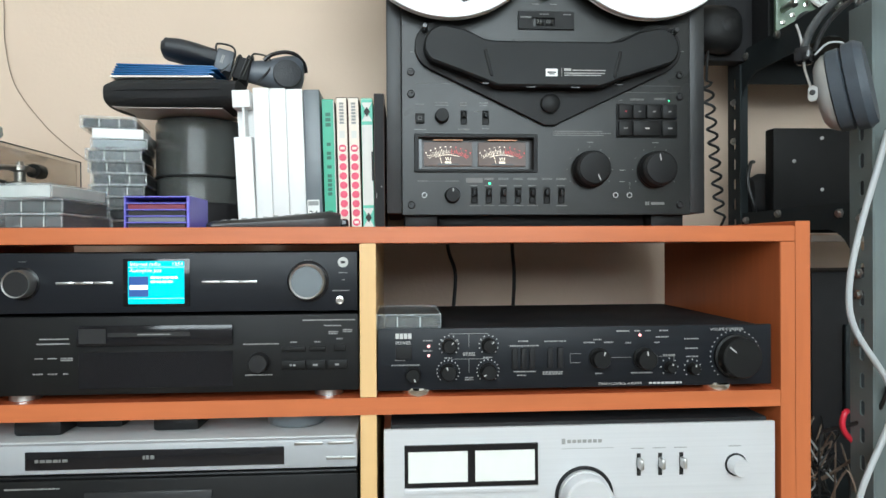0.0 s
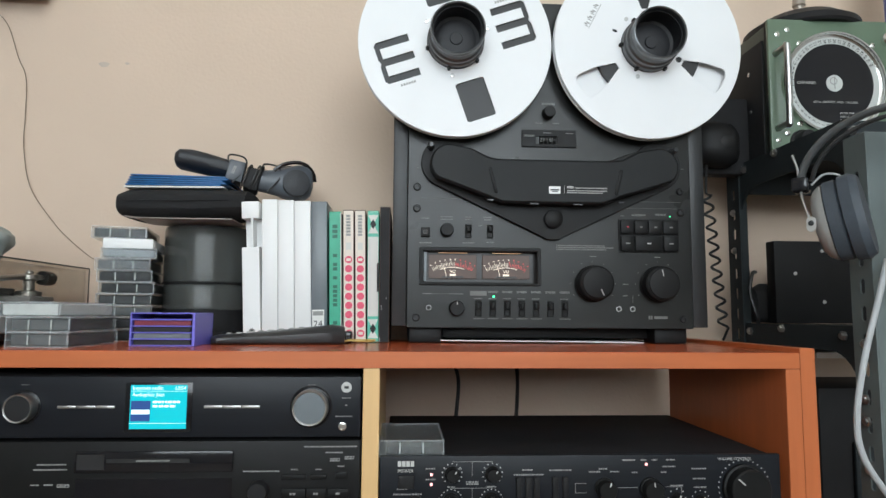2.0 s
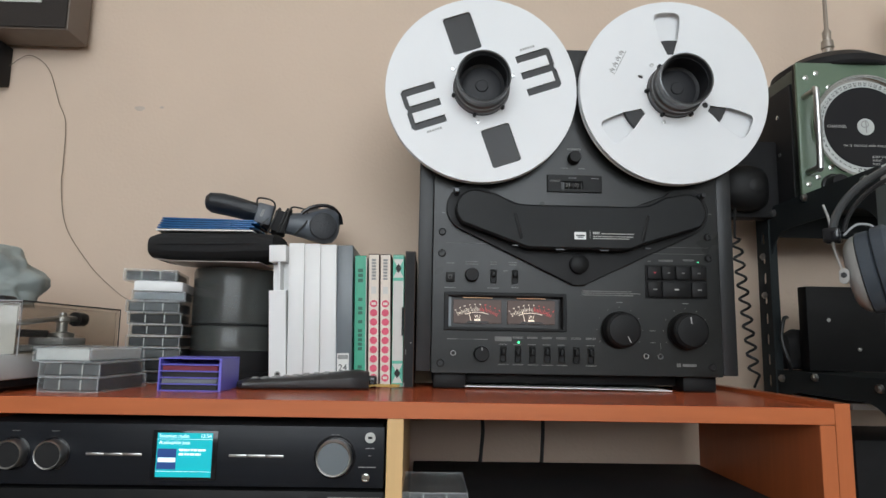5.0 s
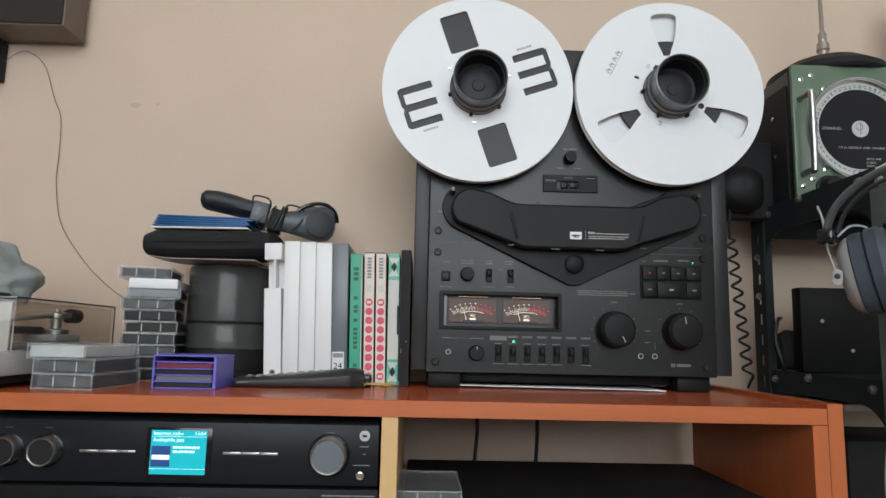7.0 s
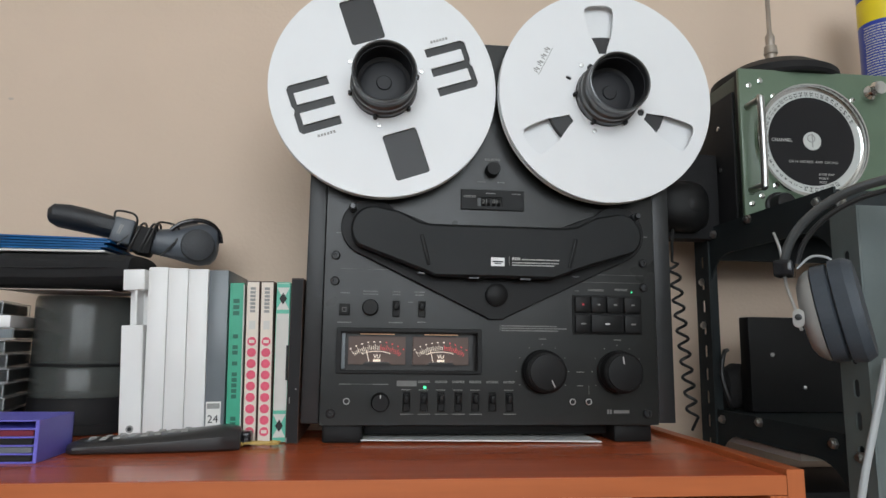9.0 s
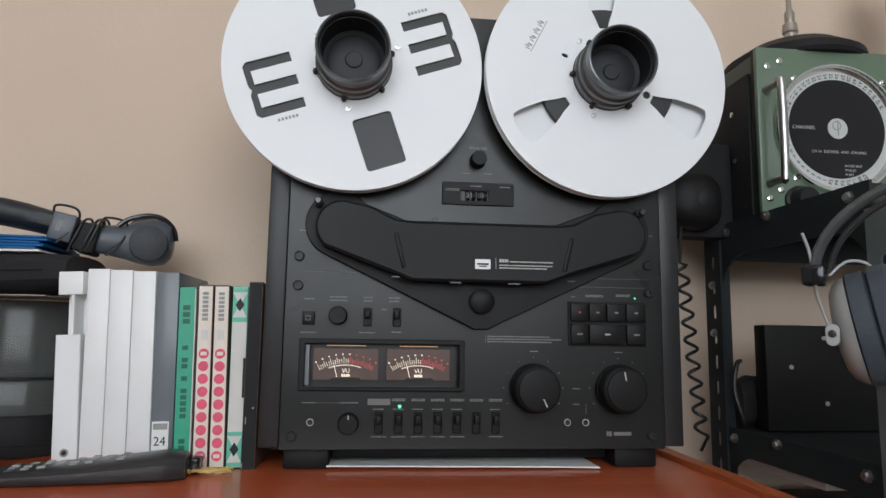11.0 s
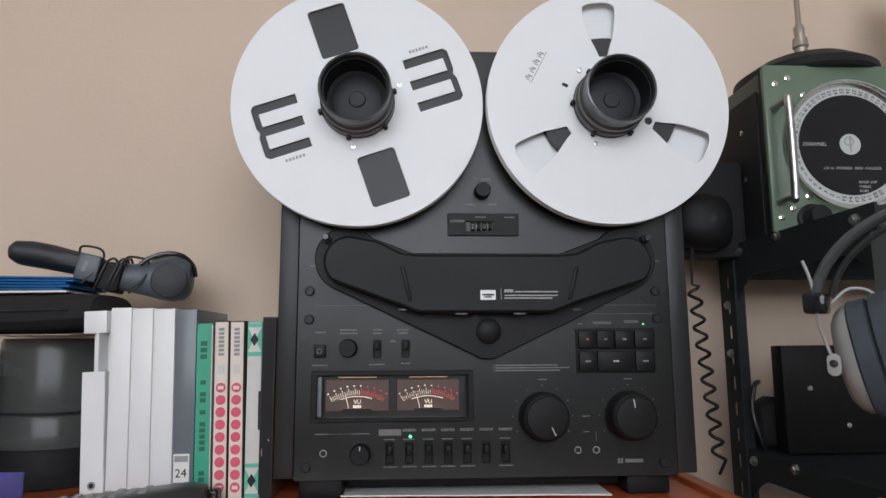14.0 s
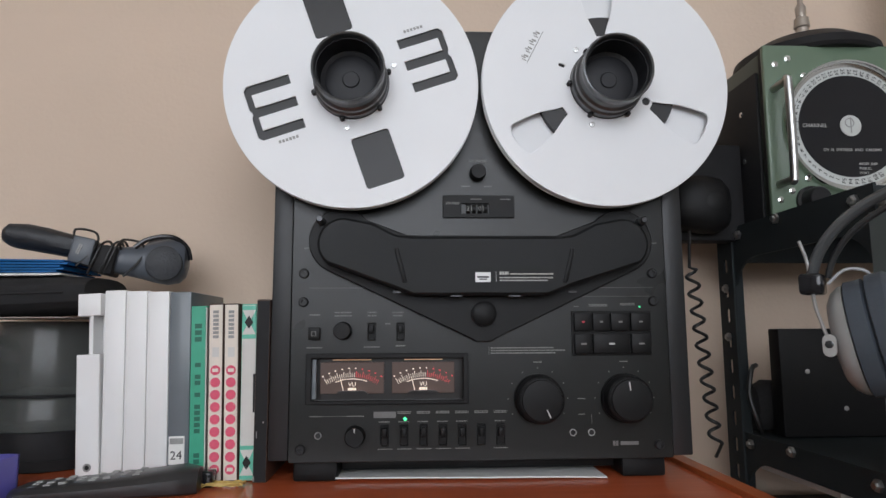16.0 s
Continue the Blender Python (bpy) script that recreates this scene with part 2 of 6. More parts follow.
M_BULB = mat("meter_lamp_slit", (1.0, 0.7, 0.4), 0.5, emit=(1.0, 0.50, 0.30), strength=0.32)
M_METER_DARK = mat("meter_recess", (0.012, 0.010, 0.009), 0.3)
M_SCREEN = mat("cyan_screen", (0.02, 0.2, 0.25), 0.15, vary=0.02, emit=(0.0, 0.48, 0.56), strength=0.85)
M_SCREEN_INK = mat("screen_print", (0.6, 0.8, 0.85), 0.3, emit=(0.75, 1.0, 1.0), strength=0.8)
M_SCREEN_BLUE = mat("screen_picture", (0.02, 0.04, 0.15), 0.3, emit=(0.02, 0.07, 0.22), strength=0.7)
M_KWMETER = mat("pale_power_meter", (0.80, 0.81, 0.76), 0.3, vary=0.03)
M_DIAL = mat("silver_dial_ring", (0.52, 0.54, 0.52), 0.45, vary=0.05)
M_DIALBLACK = mat("dial_black", (0.008, 0.008, 0.010), 0.3)
M_SKYCARD = mat("sky_outside", (0.5, 0.6, 0.7), 1.0, emit=(0.75, 0.87, 1.0), strength=1.6)

# ---- mesh helpers ----


def bm_box(x0, x1, y0, y1, z0, z1, bevel=0.0, seg=2, bm=None):
    own = bm is None
    bm = bm or bmesh.new()
    m = Matrix.LocRotScale(((x0 + x1) / 2, (y0 + y1) / 2, (z0 + z1) / 2), None, (x1 - x0, y1 - y0, z1 - z0))
    r = bmesh.ops.create_cube(bm, size=1, matrix=m)
    if bevel:
        edges = list({e for v in r["verts"] for e in v.link_edges})
        bmesh.ops.bevel(bm, geom=edges, offset=bevel, segments=seg, affect="EDGES", profile=0.5)
    return bm


def bm_lathe(profile, centre, axis="y", seg=40, bm=None):
    """Turns (radius, height) about an axis; height grows along +axis."""
    bm = bm or bmesh.new()
    cx, cy, cz = centre
    rings = []
    for r, h in profile:
        ring = []
        for k in range(seg):
            a = 2 * math.pi * k / seg
            u, v = r * math.cos(a), r * math.sin(a)
            p = {"y": (cx + u, cy + h, cz + v), "z": (cx + u, cy + v, cz + h), "x": (cx + h, cy + u, cz + v)}[axis]
            ring.append(bm.verts.new(p))
        rings.append(ring)
    for a, b in zip(rings, rings[1:]):
        for k in range(seg):
            bm.faces.new((a[k], a[(k + 1) % seg], b[(k + 1) % seg], b[k]))
    for ring in (rings[0], rings[-1]):
        bm.faces.new(ring)
    bmesh.ops.remove_doubles(bm, verts=bm.verts, dist=1e-6)
    bmesh.ops.recalc_face_normals(bm, faces=bm.faces)
    return bm


def bm_tube(points, r, seg=8, bm=None, smooth=6):
    """A round cable through the points."""
    bm = bm or bmesh.new()
    pts = [Vector(p) for p in points]
    if smooth > 1 and len(pts) > 2:
        out = []
        for i in range(len(pts) - 1):
            p0, p1, p2, p3 = pts[max(i - 1, 0)], pts[i], pts[i + 1], pts[min(i + 2, len(pts) - 1)]
            for k in range(smooth):
                t = k / smooth
                out.append(0.5 * (2 * p1 + (p2 - p0) * t + (2 * p0 - 5 * p1 + 4 * p2 - p3) * t * t + (3 * p1 - p0 - 3 * p2 + p3) * t ** 3))
        pts = out + [pts[-1]]
    rings = []
    side = None
    for i, p in enumerate(pts):
        d = (pts[min(i + 1, len(pts) - 1)] - pts[max(i - 1, 0)]).normalized()
        if side is None:
            side = d.cross(Vector((0.31, 0.2, 0.93)))
            if side.length < 0.1:
                side = d.cross(Vector((1, 0, 0)))
        side = (side - d * side.dot(d)).normalized()
        up = d.cross(side)
        rings.append([bm.verts.new(p + r * (math.cos(2 * math.pi * k / seg) * side + math.sin(2 * math.pi * k / seg) * up)) for k in range(seg)])
    for a, b in zip(rings, rings[1:]):
        for k in range(seg):
            bm.faces.new((a[k], a[(k + 1) % seg], b[(k + 1) % seg], b[k]))
    bm.faces.new(rings[0])
    bm.faces.new(rings[-1])
    bmesh.ops.recalc_face_normals(bm, faces=bm.faces)
    return bm


FLAT = set()


def plate(loops, y0, y1, bevel=0.0):
    """A flat plate in the x-z plane with the outline loops[0] and holes loops[1:], from y0 (front) to y1."""
    cu = bpy.data.curves.new("outline", "CURVE")
    cu.dimensions, cu.fill_mode, cu.extrude = "2D", "BOTH", (y1 - y0) / 2 - bevel
    cu.bevel_depth, cu.bevel_resolution, cu.offset = bevel, 0, -bevel
    for loop in loops:
        sp = cu.splines.new("POLY")
        sp.points.add(len(loop) - 1)
        for q, (x, z) in zip(sp.points, loop):
            q.co = (x, z, 0, 1)
        sp.use_cyclic_u = True
    bm = curve_mesh(cu, pose(0, (y0 + y1) / 2, 0, 90))
    FLAT.add(id(bm))
    return bm


def curve_mesh(cu, m):
    ob = new("outline", cu)
    me = bpy.data.meshes.new_from_object(ob.evaluated_get(bpy.context.evaluated_depsgraph_get()))
    bpy.data.objects.remove(ob)
    bpy.data.curves.remove(cu)
    bm = bmesh.new()
    bm.from_mesh(me)
    bpy.data.meshes.remove(me)
    bm.transform(m)
    bmesh.ops.remove_doubles(bm, verts=bm.verts, dist=1e-6)
    return bm


def words(text, size, x, y, z, align="LEFT", turn=0.0, bm=None):
    """Lettering in the built-in font on a face that looks towards -y."""
    cu = bpy.data.curves.new("lettering", "FONT")
    cu.body, cu.size, cu.align_x, cu.align_y, cu.extrude = text, size, align, "CENTER", 0.0001
    cu.resolution_u = 2
    out = curve_mesh(cu, pose(x, y, z, 90) @ pose(0, 0, 0, 0, 0, turn))
    if bm is None:
        return out
    me = bpy.data.meshes.new("t")
    out.to_mesh(me)
    out.free()
    bm.from_mesh(me)
    bpy.data.meshes.remove(me)
    return bm


def bars(rows, y, thick=0.0004):
    """Thin printed strokes: rows of x0, x1, z0, z1 on a face at y."""
    bm = bmesh.new()
    for x0, x1, z0, z1 in rows:
        bm_box(x0, x1, y - thick, y + thick, z0, z1, bm=bm)
    return bm


def scribble(rng, x0, x1, z, h, y, lines=1, gap=1.5):
    """Unreadable small print as short strokes."""
    rows = []
    for k in range(lines):
        x, zz = x0, z - k * h * gap
        while x < x1:
            w = rng.uniform(0.5, 2.2) * h
            rows.append((x, min(x + w, x1), zz - h / 2, zz + h / 2))
            x += w + h * rng.uniform(0.25, 0.6)
    return rows


def arc(cx, cz, r, a0, a1, n):
    return [(cx + r * math.cos(radians(a0 + (a1 - a0) * k / n)), cz + r * math.sin(radians(a0 + (a1 - a0) * k / n))) for k in range(n + 1)]


def circle(cx, cz, r, n=64):
    return arc(cx, cz, r, 0, 360, n)[:-1]


def rect(x0, x1, z0, z1):
    return [(x0, z0), (x1, z0), (x1, z1), (x0, z1)]


def rrect(x0, x1, z0, z1, r, n=4):
    return arc(x1 - r, z1 - r, r, 0, 90, n) + arc(x0 + r, z1 - r, r, 90, 180, n) + arc(x0 + r, z0 + r, r, 180, 270, n) + arc(x1 - r, z0 + r, r, 270, 360, n)


def origin(ob):
    p = Vector((0, 0, 0))
    while ob:
        p += ob.location
        ob = ob.parent
    return p


def smooth_mesh(me, angle=35):
    for p in me.polygons:
        p.use_smooth = True
    me.set_sharp_from_angle(angle=radians(angle))


def part(name, bm, material, parent=None, label=""):
    """Links a bmesh, given in world places, as one mesh object under a thing or part."""
    me = bpy.data.meshes.new(name)
    angle = 14 if id(bm) in FLAT else 35
    FLAT.discard(id(bm))
    if parent:
        bm.transform(Matrix.Translation(-origin(parent)))
    bm.to_mesh(me)
    bm.free()
    me.materials.append(material)
    smooth_mesh(me, angle)
    ob = new(name, me)
    ob.parent = parent
    if name in ("lettering", "scale_marks", "scale", "red_scale", "maker_mark", "channel_numbers", "badge_mark", "digits", "screen_rule", "wear"):
        ob["kind"] = "stuff"
    if label:
        tagged(ob, label)
    return ob


def thing(name, at, label, category, group="", kind=""):
    ob = new(name)
    ob.location, ob.empty_display_size = at, 0.02
    return tagged(ob, label, category, group, kind)


def solid(name, bm, material, label, category, group="", kind=""):
    return tagged(part(name, bm, material), label, category, group, kind)


def structure(name, bm, material, label=""):
    return tagged(part(name, bm, material), label, kind="structure")


def knob(parent, name, x, y, z, r, depth, material=None, pointer=None, label="", base=1.0):
    """A turned knob on a face at y, reaching depth towards the viewer."""
    b = part(name, bm_lathe([(r * base, 0), (r * base, -depth * 0.25), (r * 0.96, -depth * 0.3), (r * 0.93, -depth * 0.92), (r * 0.86, -depth), (0.0001, -depth)], (x, y, z), "y", 36), material or M_BLACK, parent, label)
    if pointer is not None:
        a = radians(pointer)
        bm = bm_box(-0.0006, 0.0006, -0.0004, 0.0004, r * 0.45, r * 0.85)
        bm.transform(Matrix.Translation((x, y - depth - 0.0002, z)) @ Matrix.Rotation(-a, 4, "Y"))
        part("pointer", bm, M_INK, b, "pale pointer line")
    return b


rng = random.Random(7)

# ---- room ----
WALL_Y = 0.42
structure("floor", bm_box(-3.0, 2.0, -2.8, 0.6, -0.1, 0.0), M_FLOOR, "dark wooden floor")
structure("ceiling", bm_box(-3.0, 2.0, -2.8, 0.6, 2.5, 2.6), M_CEIL, "white painted ceiling")
structure("wall_north", bm_box(-2.9, 1.9, WALL_Y, 0.58, 0.0, 2.5), M_WALL, "beige painted plaster wall")
structure("wall_west", bm_box(-3.0, -2.9, -2.8, 0.58, 0.0, 2.5), M_ROOM, "pale grey painted plaster wall")
structure("wall_east", bm_box(1.9, 2.0, -2.8, 0.58, 0.0, 2.5), M_ROOM, "pale grey painted plaster wall")
structure("wall_south", plate([rect(-2.9, 1.9, 0.0, 2.5), rect(-1.5, 1.0, 0.98, 2.42)], -2.75, -2.6), M_ROOM, "pale grey plaster wall with a window opening")
win = thing("window_1", (-0.25, -2.68, 0.98), "white framed window letting in daylight", "window", kind="structure")
part("window_frame", plate([rect(-1.5, 1.0, 0.98, 2.42), rect(-1.44, -0.28, 1.04, 2.36), rect(-0.22, 0.94, 1.04, 2.36)], -2.71, -2.65), M_WHITE, win)
for x0, x1 in ((-1.44, -0.28), (-0.22, 0.94)):
    pane = part("pane", bm_box(x0, x1, -2.684, -2.678, 1.04, 2.36), M_GLASS, win, "clear glass pane")
    pane.visible_shadow = False
structure("backdrop", bm_box(-6, 4, -6.02, -6.0, -1, 6), M_SKYCARD, "pale daylight outside the window")

# ---- shelving unit ----
TOP = 0.795
unit = thing("shelving_unit", (-0.5, 0.16, 0.0), "cherry laminate shelving unit with open compartments", "shelving unit")
YB = 0.318
part("top_board", bm_box(-1.19, 0.2345, 0.0015, YB, 0.7772, TOP, 0.0008, 1), M_CHERRY, unit)
part("edge_band", bm_box(-1.19, 0.2345, 0.0, 0.0014, 0.7778, TOP - 0.0004), M_EDGE, unit)
for x0, x1, z1 in ((0.2352, 0.252, 0.8000), (0.218, 0.2345, 0.777), (-0.709, -0.6915, 0.777), (-1.2075, -1.1905, 0.8000)):
    part("side_panel", bm_box(x0, x1, 0.0015, YB, 0.0, z1, 0.0006, 1), M_CHERRY_UP, unit)
    part("edge_band", bm_box(x0, x1, 0.0, 0.0014, 0.0, z1), M_EDGE_UP, unit)
for x0, x1 in ((-1.19, -0.7095), (-0.691, 0.2175)):
    for z0, z1 in ((0.595, 0.613), (0.405, 0.423), (0.06, 0.078)):
        part("shelf", bm_box(x0, x1, 0.0015, YB, z0, z1, 0.0006, 1), M_CHERRY, unit)
        part("edge_band", bm_box(x0, x1, 0.0, 0.0014, z0, z1), M_EDGE, unit)
for z0, z1 in ((0.6132, 0.7773), (0.4232, 0.5948), (0.0782, 0.4048)):
    part("divider", bm_box(-0.2452, -0.2278, 0.0015, YB, z0, z1, 0.0005, 1), M_BEECH, unit, "pale beech divider")

# ---- reel-to-reel tape recorder ----
D = 0.187
DX = 0.0015
deck = thing("tape_recorder", (DX, 0.29, TOP), "charcoal open-reel tape recorder standing on the shelf", "tape recorder")
part("cabinet", bm_box(-0.199, 0.201, D + 0.018, 0.398, 0.819, 1.281, 0.002), M_CAB, deck)
for x0, x1 in ((-0.2195, -0.1995), (0.2015, 0.2225)):
    part("cabinet_side", bm_box(x0, x1, D + 0.001, 0.4, 0.8185, 1.2835, 0.0015), M_CAB, deck, "black cabinet side")
part("front_panel", plate([rrect(-0.199, 0.201, 0.8165, 1.2825, 0.002), rrect(-0.1805, -0.0155, 0.8745, 0.9255, 0.001)], D, D + 0.0055, 0.0006), M_PANEL, deck, "charcoal metal front panel")
for x0, x1 in ((-0.196, -0.15), (0.15, 0.197)):
    for y0 in (0.200, 0.345):
        part("foot", bm_box(x0, x1, y0, y0 + 0.045, TOP + 0.0003, 0.8188, 0.003), M_DECK, deck, "black rubber foot")
# Added block that keeps the shaded gap under the recorder dark.
part("underside_block", bm_box(-0.1485, 0.1485, 0.222, 0.392, TOP + 0.0068, 0.8188, 0.002), M_DECK, deck, "black block added in the shaded gap underneath")
for x in (-0.1865, 0.1862):
    for z in (1.010, 0.980, 0.830):
        s = part("screw", bm_lathe([(0.0052, 0), (0.0052, -0.0022), (0.004, -0.0034), (0.0022, -0.0034), (0.002, -0.0018), (0.0001, -0.0018)], (x, D, z), "y", 20), M_BLACK, deck, "black socket screw")
part("panel_groove", bars([(-0.181, 0.187, 0.9945, 0.9949)], D), M_INK_DIM, deck)

# transport cover with a base plate behind it
cx = 0.002
base = arc(cx + 0.149, 1.044, 0.0345, -62, 140, 18) + [(0.105, 1.059), (cx + 0.08, 1.05), (cx - 0.08, 1.05), (-0.101, 1.059)] + arc(cx - 0.149, 1.044, 0.0345, 40, 242, 18) + [(-0.012, 0.9415), (-0.006, 0.938), (0.01, 0.938), (0.016, 0.9415)]
part("cover_base", plate([base], D - 0.007, D - 0.0002, 0.001), M_DECK, deck, "matt black head base plate")
front = arc(cx + 0.145, 1.0385, 0.0265, -50, 110, 14) + [(0.118, 1.0595), (0.094, 1.0475), (0.078, 1.0455), (-0.074, 1.0455), (-0.090, 1.0475), (-0.114, 1.0595)] + arc(cx - 0.145, 1.0385, 0.0265, 70, 230, 14) + [(-0.088, 0.992), (-0.072, 0.9855), (0.066, 0.9855), (0.084, 0.992), (0.09, 0.995)]
cover = part("head_cover", plate([front], 0.157, D - 0.007, 0.0025), M_COVER, deck, "charcoal curved head cover")
for sx in (-1, 1):
    bm = bm_box(-0.0022, 0.0022, -0.0012, 0.0012, -0.018, 0.018, 0.001)
    bm.transform(Matrix.Translation((cx + sx * 0.0865, 0.1567, 1.0155)) @ Matrix.Rotation(radians(sx * 14), 4, "Y"))
    part("rib", bm, M_DECK, cover)
    part("clip", bm_box(cx + sx * 0.0905 - 0.004, cx + sx * 0.0905 + 0.004, 0.158, 0.162, 0.988, 0.9895), M_HUB, cover)
    part("clip", bm_box(cx + sx * 0.03 - 0.006, cx + sx * 0.03 + 0.006, 0.158, 0.162, 0.9838, 0.9850), M_HUB, cover)
    part("roller", bm_lathe([(0.0045, 0), (0.0045, -0.012), (0.003, -0.013), (0.0035, -0.018), (0.0028, -0.019), (0.0001, -0.019)], (cx + sx * 0.170, D - 0.007, 1.0645), "y", 16), M_HUB, deck, "steel tape guide")
part("capstan_cap", bm_lathe([(0.013, 0), (0.013, -0.006), (0.010, -0.008), (0.0001, -0.008)], (cx, D - 0.007, 0.967), "y", 28), M_DECK, deck)
badge = part("badge", plate([rrect(-0.0085, 0.0072, 0.9985, 1.0085, 0.0006)], 0.1562, 0.1572), M_WHITE, cover, "small white badge")
part("badge_mark", bars([(-0.0065, 0.0052, 1.0028, 1.0045), (-0.0045, 0.0032, 1.0008, 1.002)], 0.156, 0.0004), M_INK_BLACK, badge)
part("lettering", bars([(0.0165, 0.0185, 1.006, 1.0092), (0.0192, 0.0212, 1.006, 1.0092), (0.0219, 0.0239, 1.006, 1.0092), (0.0246, 0.0256, 1.006, 1.0092), (0.0127, 0.0130, 0.999, 1.010)] + scribble(rng, 0.0275, 0.072, 1.0068, 0.0013, 0.156) + scribble(rng, 0.0165, 0.072, 1.003, 0.0012, 0.156) + scribble(rng, 0.0165, 0.066, 1.0002, 0.0012, 0.156), 0.1566, 0.0003), M_INK, cover, "small pale print")

# reel motor controls above the cover
knob(deck, "knob", -0.002, D, 1.119, 0.0088, 0.014, M_DECK, label="small black knob", base=1.0)
ctr = part("counter", plate([rrect(-0.040, 0.0375, 1.070, 1.0945, 0.001), rect(-0.020, 0.010, 1.0745, 1.0855)], D - 0.003, D + 0.001, 0.0004), M_DECK, deck, "black tape counter frame")
for k in range(4):
    part("digit_wheel", bm_lathe([(0.0052, -0.0022), (0.0052, 0.0022)], (-0.0125 + k * 0.0062, D + 0.0015, 1.080), "x", 20), M_DECK, ctr)
part("digits", words("21", 0.0075, -0.0148, D - 0.0046, 1.0795), M_INK_DECK, ctr)
part("digits", words("01", 0.0075, -0.0022, D - 0.0046, 1.0795), M_INK_DIM, ctr)
part("lettering", bars(scribble(rng, -0.037, -0.022, 1.0865, 0.0010, 0, 2) + scribble(rng, -0.010, 0.002, 1.0902, 0.0010, 0) + scribble(rng, 0.022, 0.033, 1.0902, 0.0010, 0), D - 0.0033, 0.0003), M_INK_DECK, ctr)
part("lettering", bars(scribble(rng, -0.011, 0.008, 1.134, 0.0011, 0, 2) + scribble(rng, -0.020, -0.010, 1.105, 0.001, 0) + scribble(rng, 0.005, 0.014, 1.105, 0.001, 0), D, 0.0003), M_INK_DECK, deck)

# left controls
part("power_button", bm_box(-0.1805, -0.1685, D - 0.005, D, 0.9405, 0.9535, 0.0008), M_DECK, deck)
part("button_mark", plate([rect(-0.1772, -0.1722, 0.9445, 0.9495), rect(-0.1765, -0.1729, 0.9452, 0.9488)], D - 0.0055, D - 0.0049), M_INK_DIM, deck)
knob(deck, "selector_knob", -0.145, D, 0.950, 0.0095, 0.013, M_DECK)


def lever(x, z, h=0.021, w=0.0088):
    s = part("lever_switch", plate([rrect(x - w / 2, x + w / 2, z - h / 2, z + h / 2, 0.0012), rrect(x - w / 2 + 0.0012, x + w / 2 - 0.0012, z - h / 2 + 0.0012, z + h / 2 - 0.0012, 0.0006)], D - 0.0022, D, 0.0004), M_DECK, deck, "black lever switch")
    part("lever", bm_box(x - w / 2 + 0.0018, x + w / 2 - 0.0018, D - 0.0085, D - 0.0002, z - 0.001, z + h / 2 - 0.003, 0.001), M_DECK, s)
    part("slot", bm_box(x - w / 2 + 0.0014, x + w / 2 - 0.0014, D - 0.0006, D - 0.0001, z - h / 2 + 0.0014, z + h / 2 - 0.0014), M_DECK, s)


for x in (-0.115, -0.085):
    lever(x, 0.949, 0.019)
for k in range(7):
    lever(-0.101 + 0.02 * k, 0.843, 0.022)
knob(deck, "output_knob", -0.131, D, 0.843, 0.0105, 0.014, M_DECK, pointer=0)
for x in (-0.169, 0.095, 0.1145):
    j = part("jack", plate([circle(x, 0.8435, 0.0037, 28), circle(x, 0.8435, 0.0028, 28)], D - 0.0014, D - 0.0001, 0.0002), M_STEEL, deck, "silver headphone jack")
    part("jack_hole", plate([circle(x, 0.8435, 0.0027, 24)], D - 0.0005, D - 0.0001), M_INK_BLACK, j)
for x, r, p in ((0.059, 0.0255, 205), (0.151, 0.0255, 8)):
    k = knob(deck, "level_knob", x, D, 0.8785, r, 0.021, M_DECK, label="large black level knob")
    knob(k, "inner_knob", x, D - 0.021, 0.8785, r * 0.86, 0.004, M_DECK, pointer=p)
    rows = []
    for a in range(-120, 121, 30):
        px, pz = x + 0.0315 * math.sin(radians(a)), 0.8785 + 0.0315 * math.cos(radians(a))
        rows.append((px - 0.0005, px + 0.0005, pz - 0.0005, pz + 0.0005))
    rows += [(x - 0.004, x + 0.005, 0.9158, 0.9167)]
    part("scale_marks", bars(rows, D, 0.0003), M_INK_DECK, deck)
part("led", bm_lathe([(0.0017, 0), (0.0017, -0.0014), (0.0009, -0.0022), (0.0001, -0.0022)], (-0.080, D, 0.8593), "y", 14), M_LED_G, deck, "lit green indicator")
part("led", bm_box(0.1700, 0.1720, D - 0.0012, D, 0.9733, 0.9749, 0.0005), M_LED_G, deck, "lit green indicator")
keys = part("transport_keys", plate([rrect(0.0965, 0.1825, 0.9225, 0.9695, 0.001)], D - 0.0018, D, 0.0004), M_DECK, deck, "black transport key block")
for x0, x1, z0, z1 in ((0.0985, 0.117, 0.9485, 0.9675), (0.1185, 0.1365, 0.9485, 0.9675), (0.138, 0.158, 0.9485, 0.9675), (0.1595, 0.1805, 0.9485, 0.9675), (0.0985, 0.117, 0.9245, 0.9455), (0.1185, 0.1575, 0.9245, 0.9455), (0.1595, 0.1805, 0.9245, 0.9455)):
    k = part("key", bm_box(x0, x1, D - 0.0062, D - 0.0018, z0, z1, 0.0012), M_DECK, keys)
for x, z, w, c in ((0.108, 0.958, 0.0013, M_INK_RED), (0.1275, 0.958, 0.0017, M_INK_DECK), (0.148, 0.958, 0.002, M_INK_DECK), (0.170, 0.958, 0.002, M_INK_DECK), (0.108, 0.935, 0.003, M_INK_DECK), (0.138, 0.935, 0.003, M_INK), (0.170, 0.935, 0.003, M_INK_DECK)):
    part("key_mark", bars([(x - w, x + w, z - 0.0009, z + 0.0009)], D - 0.0063, 0.0002), c, keys)
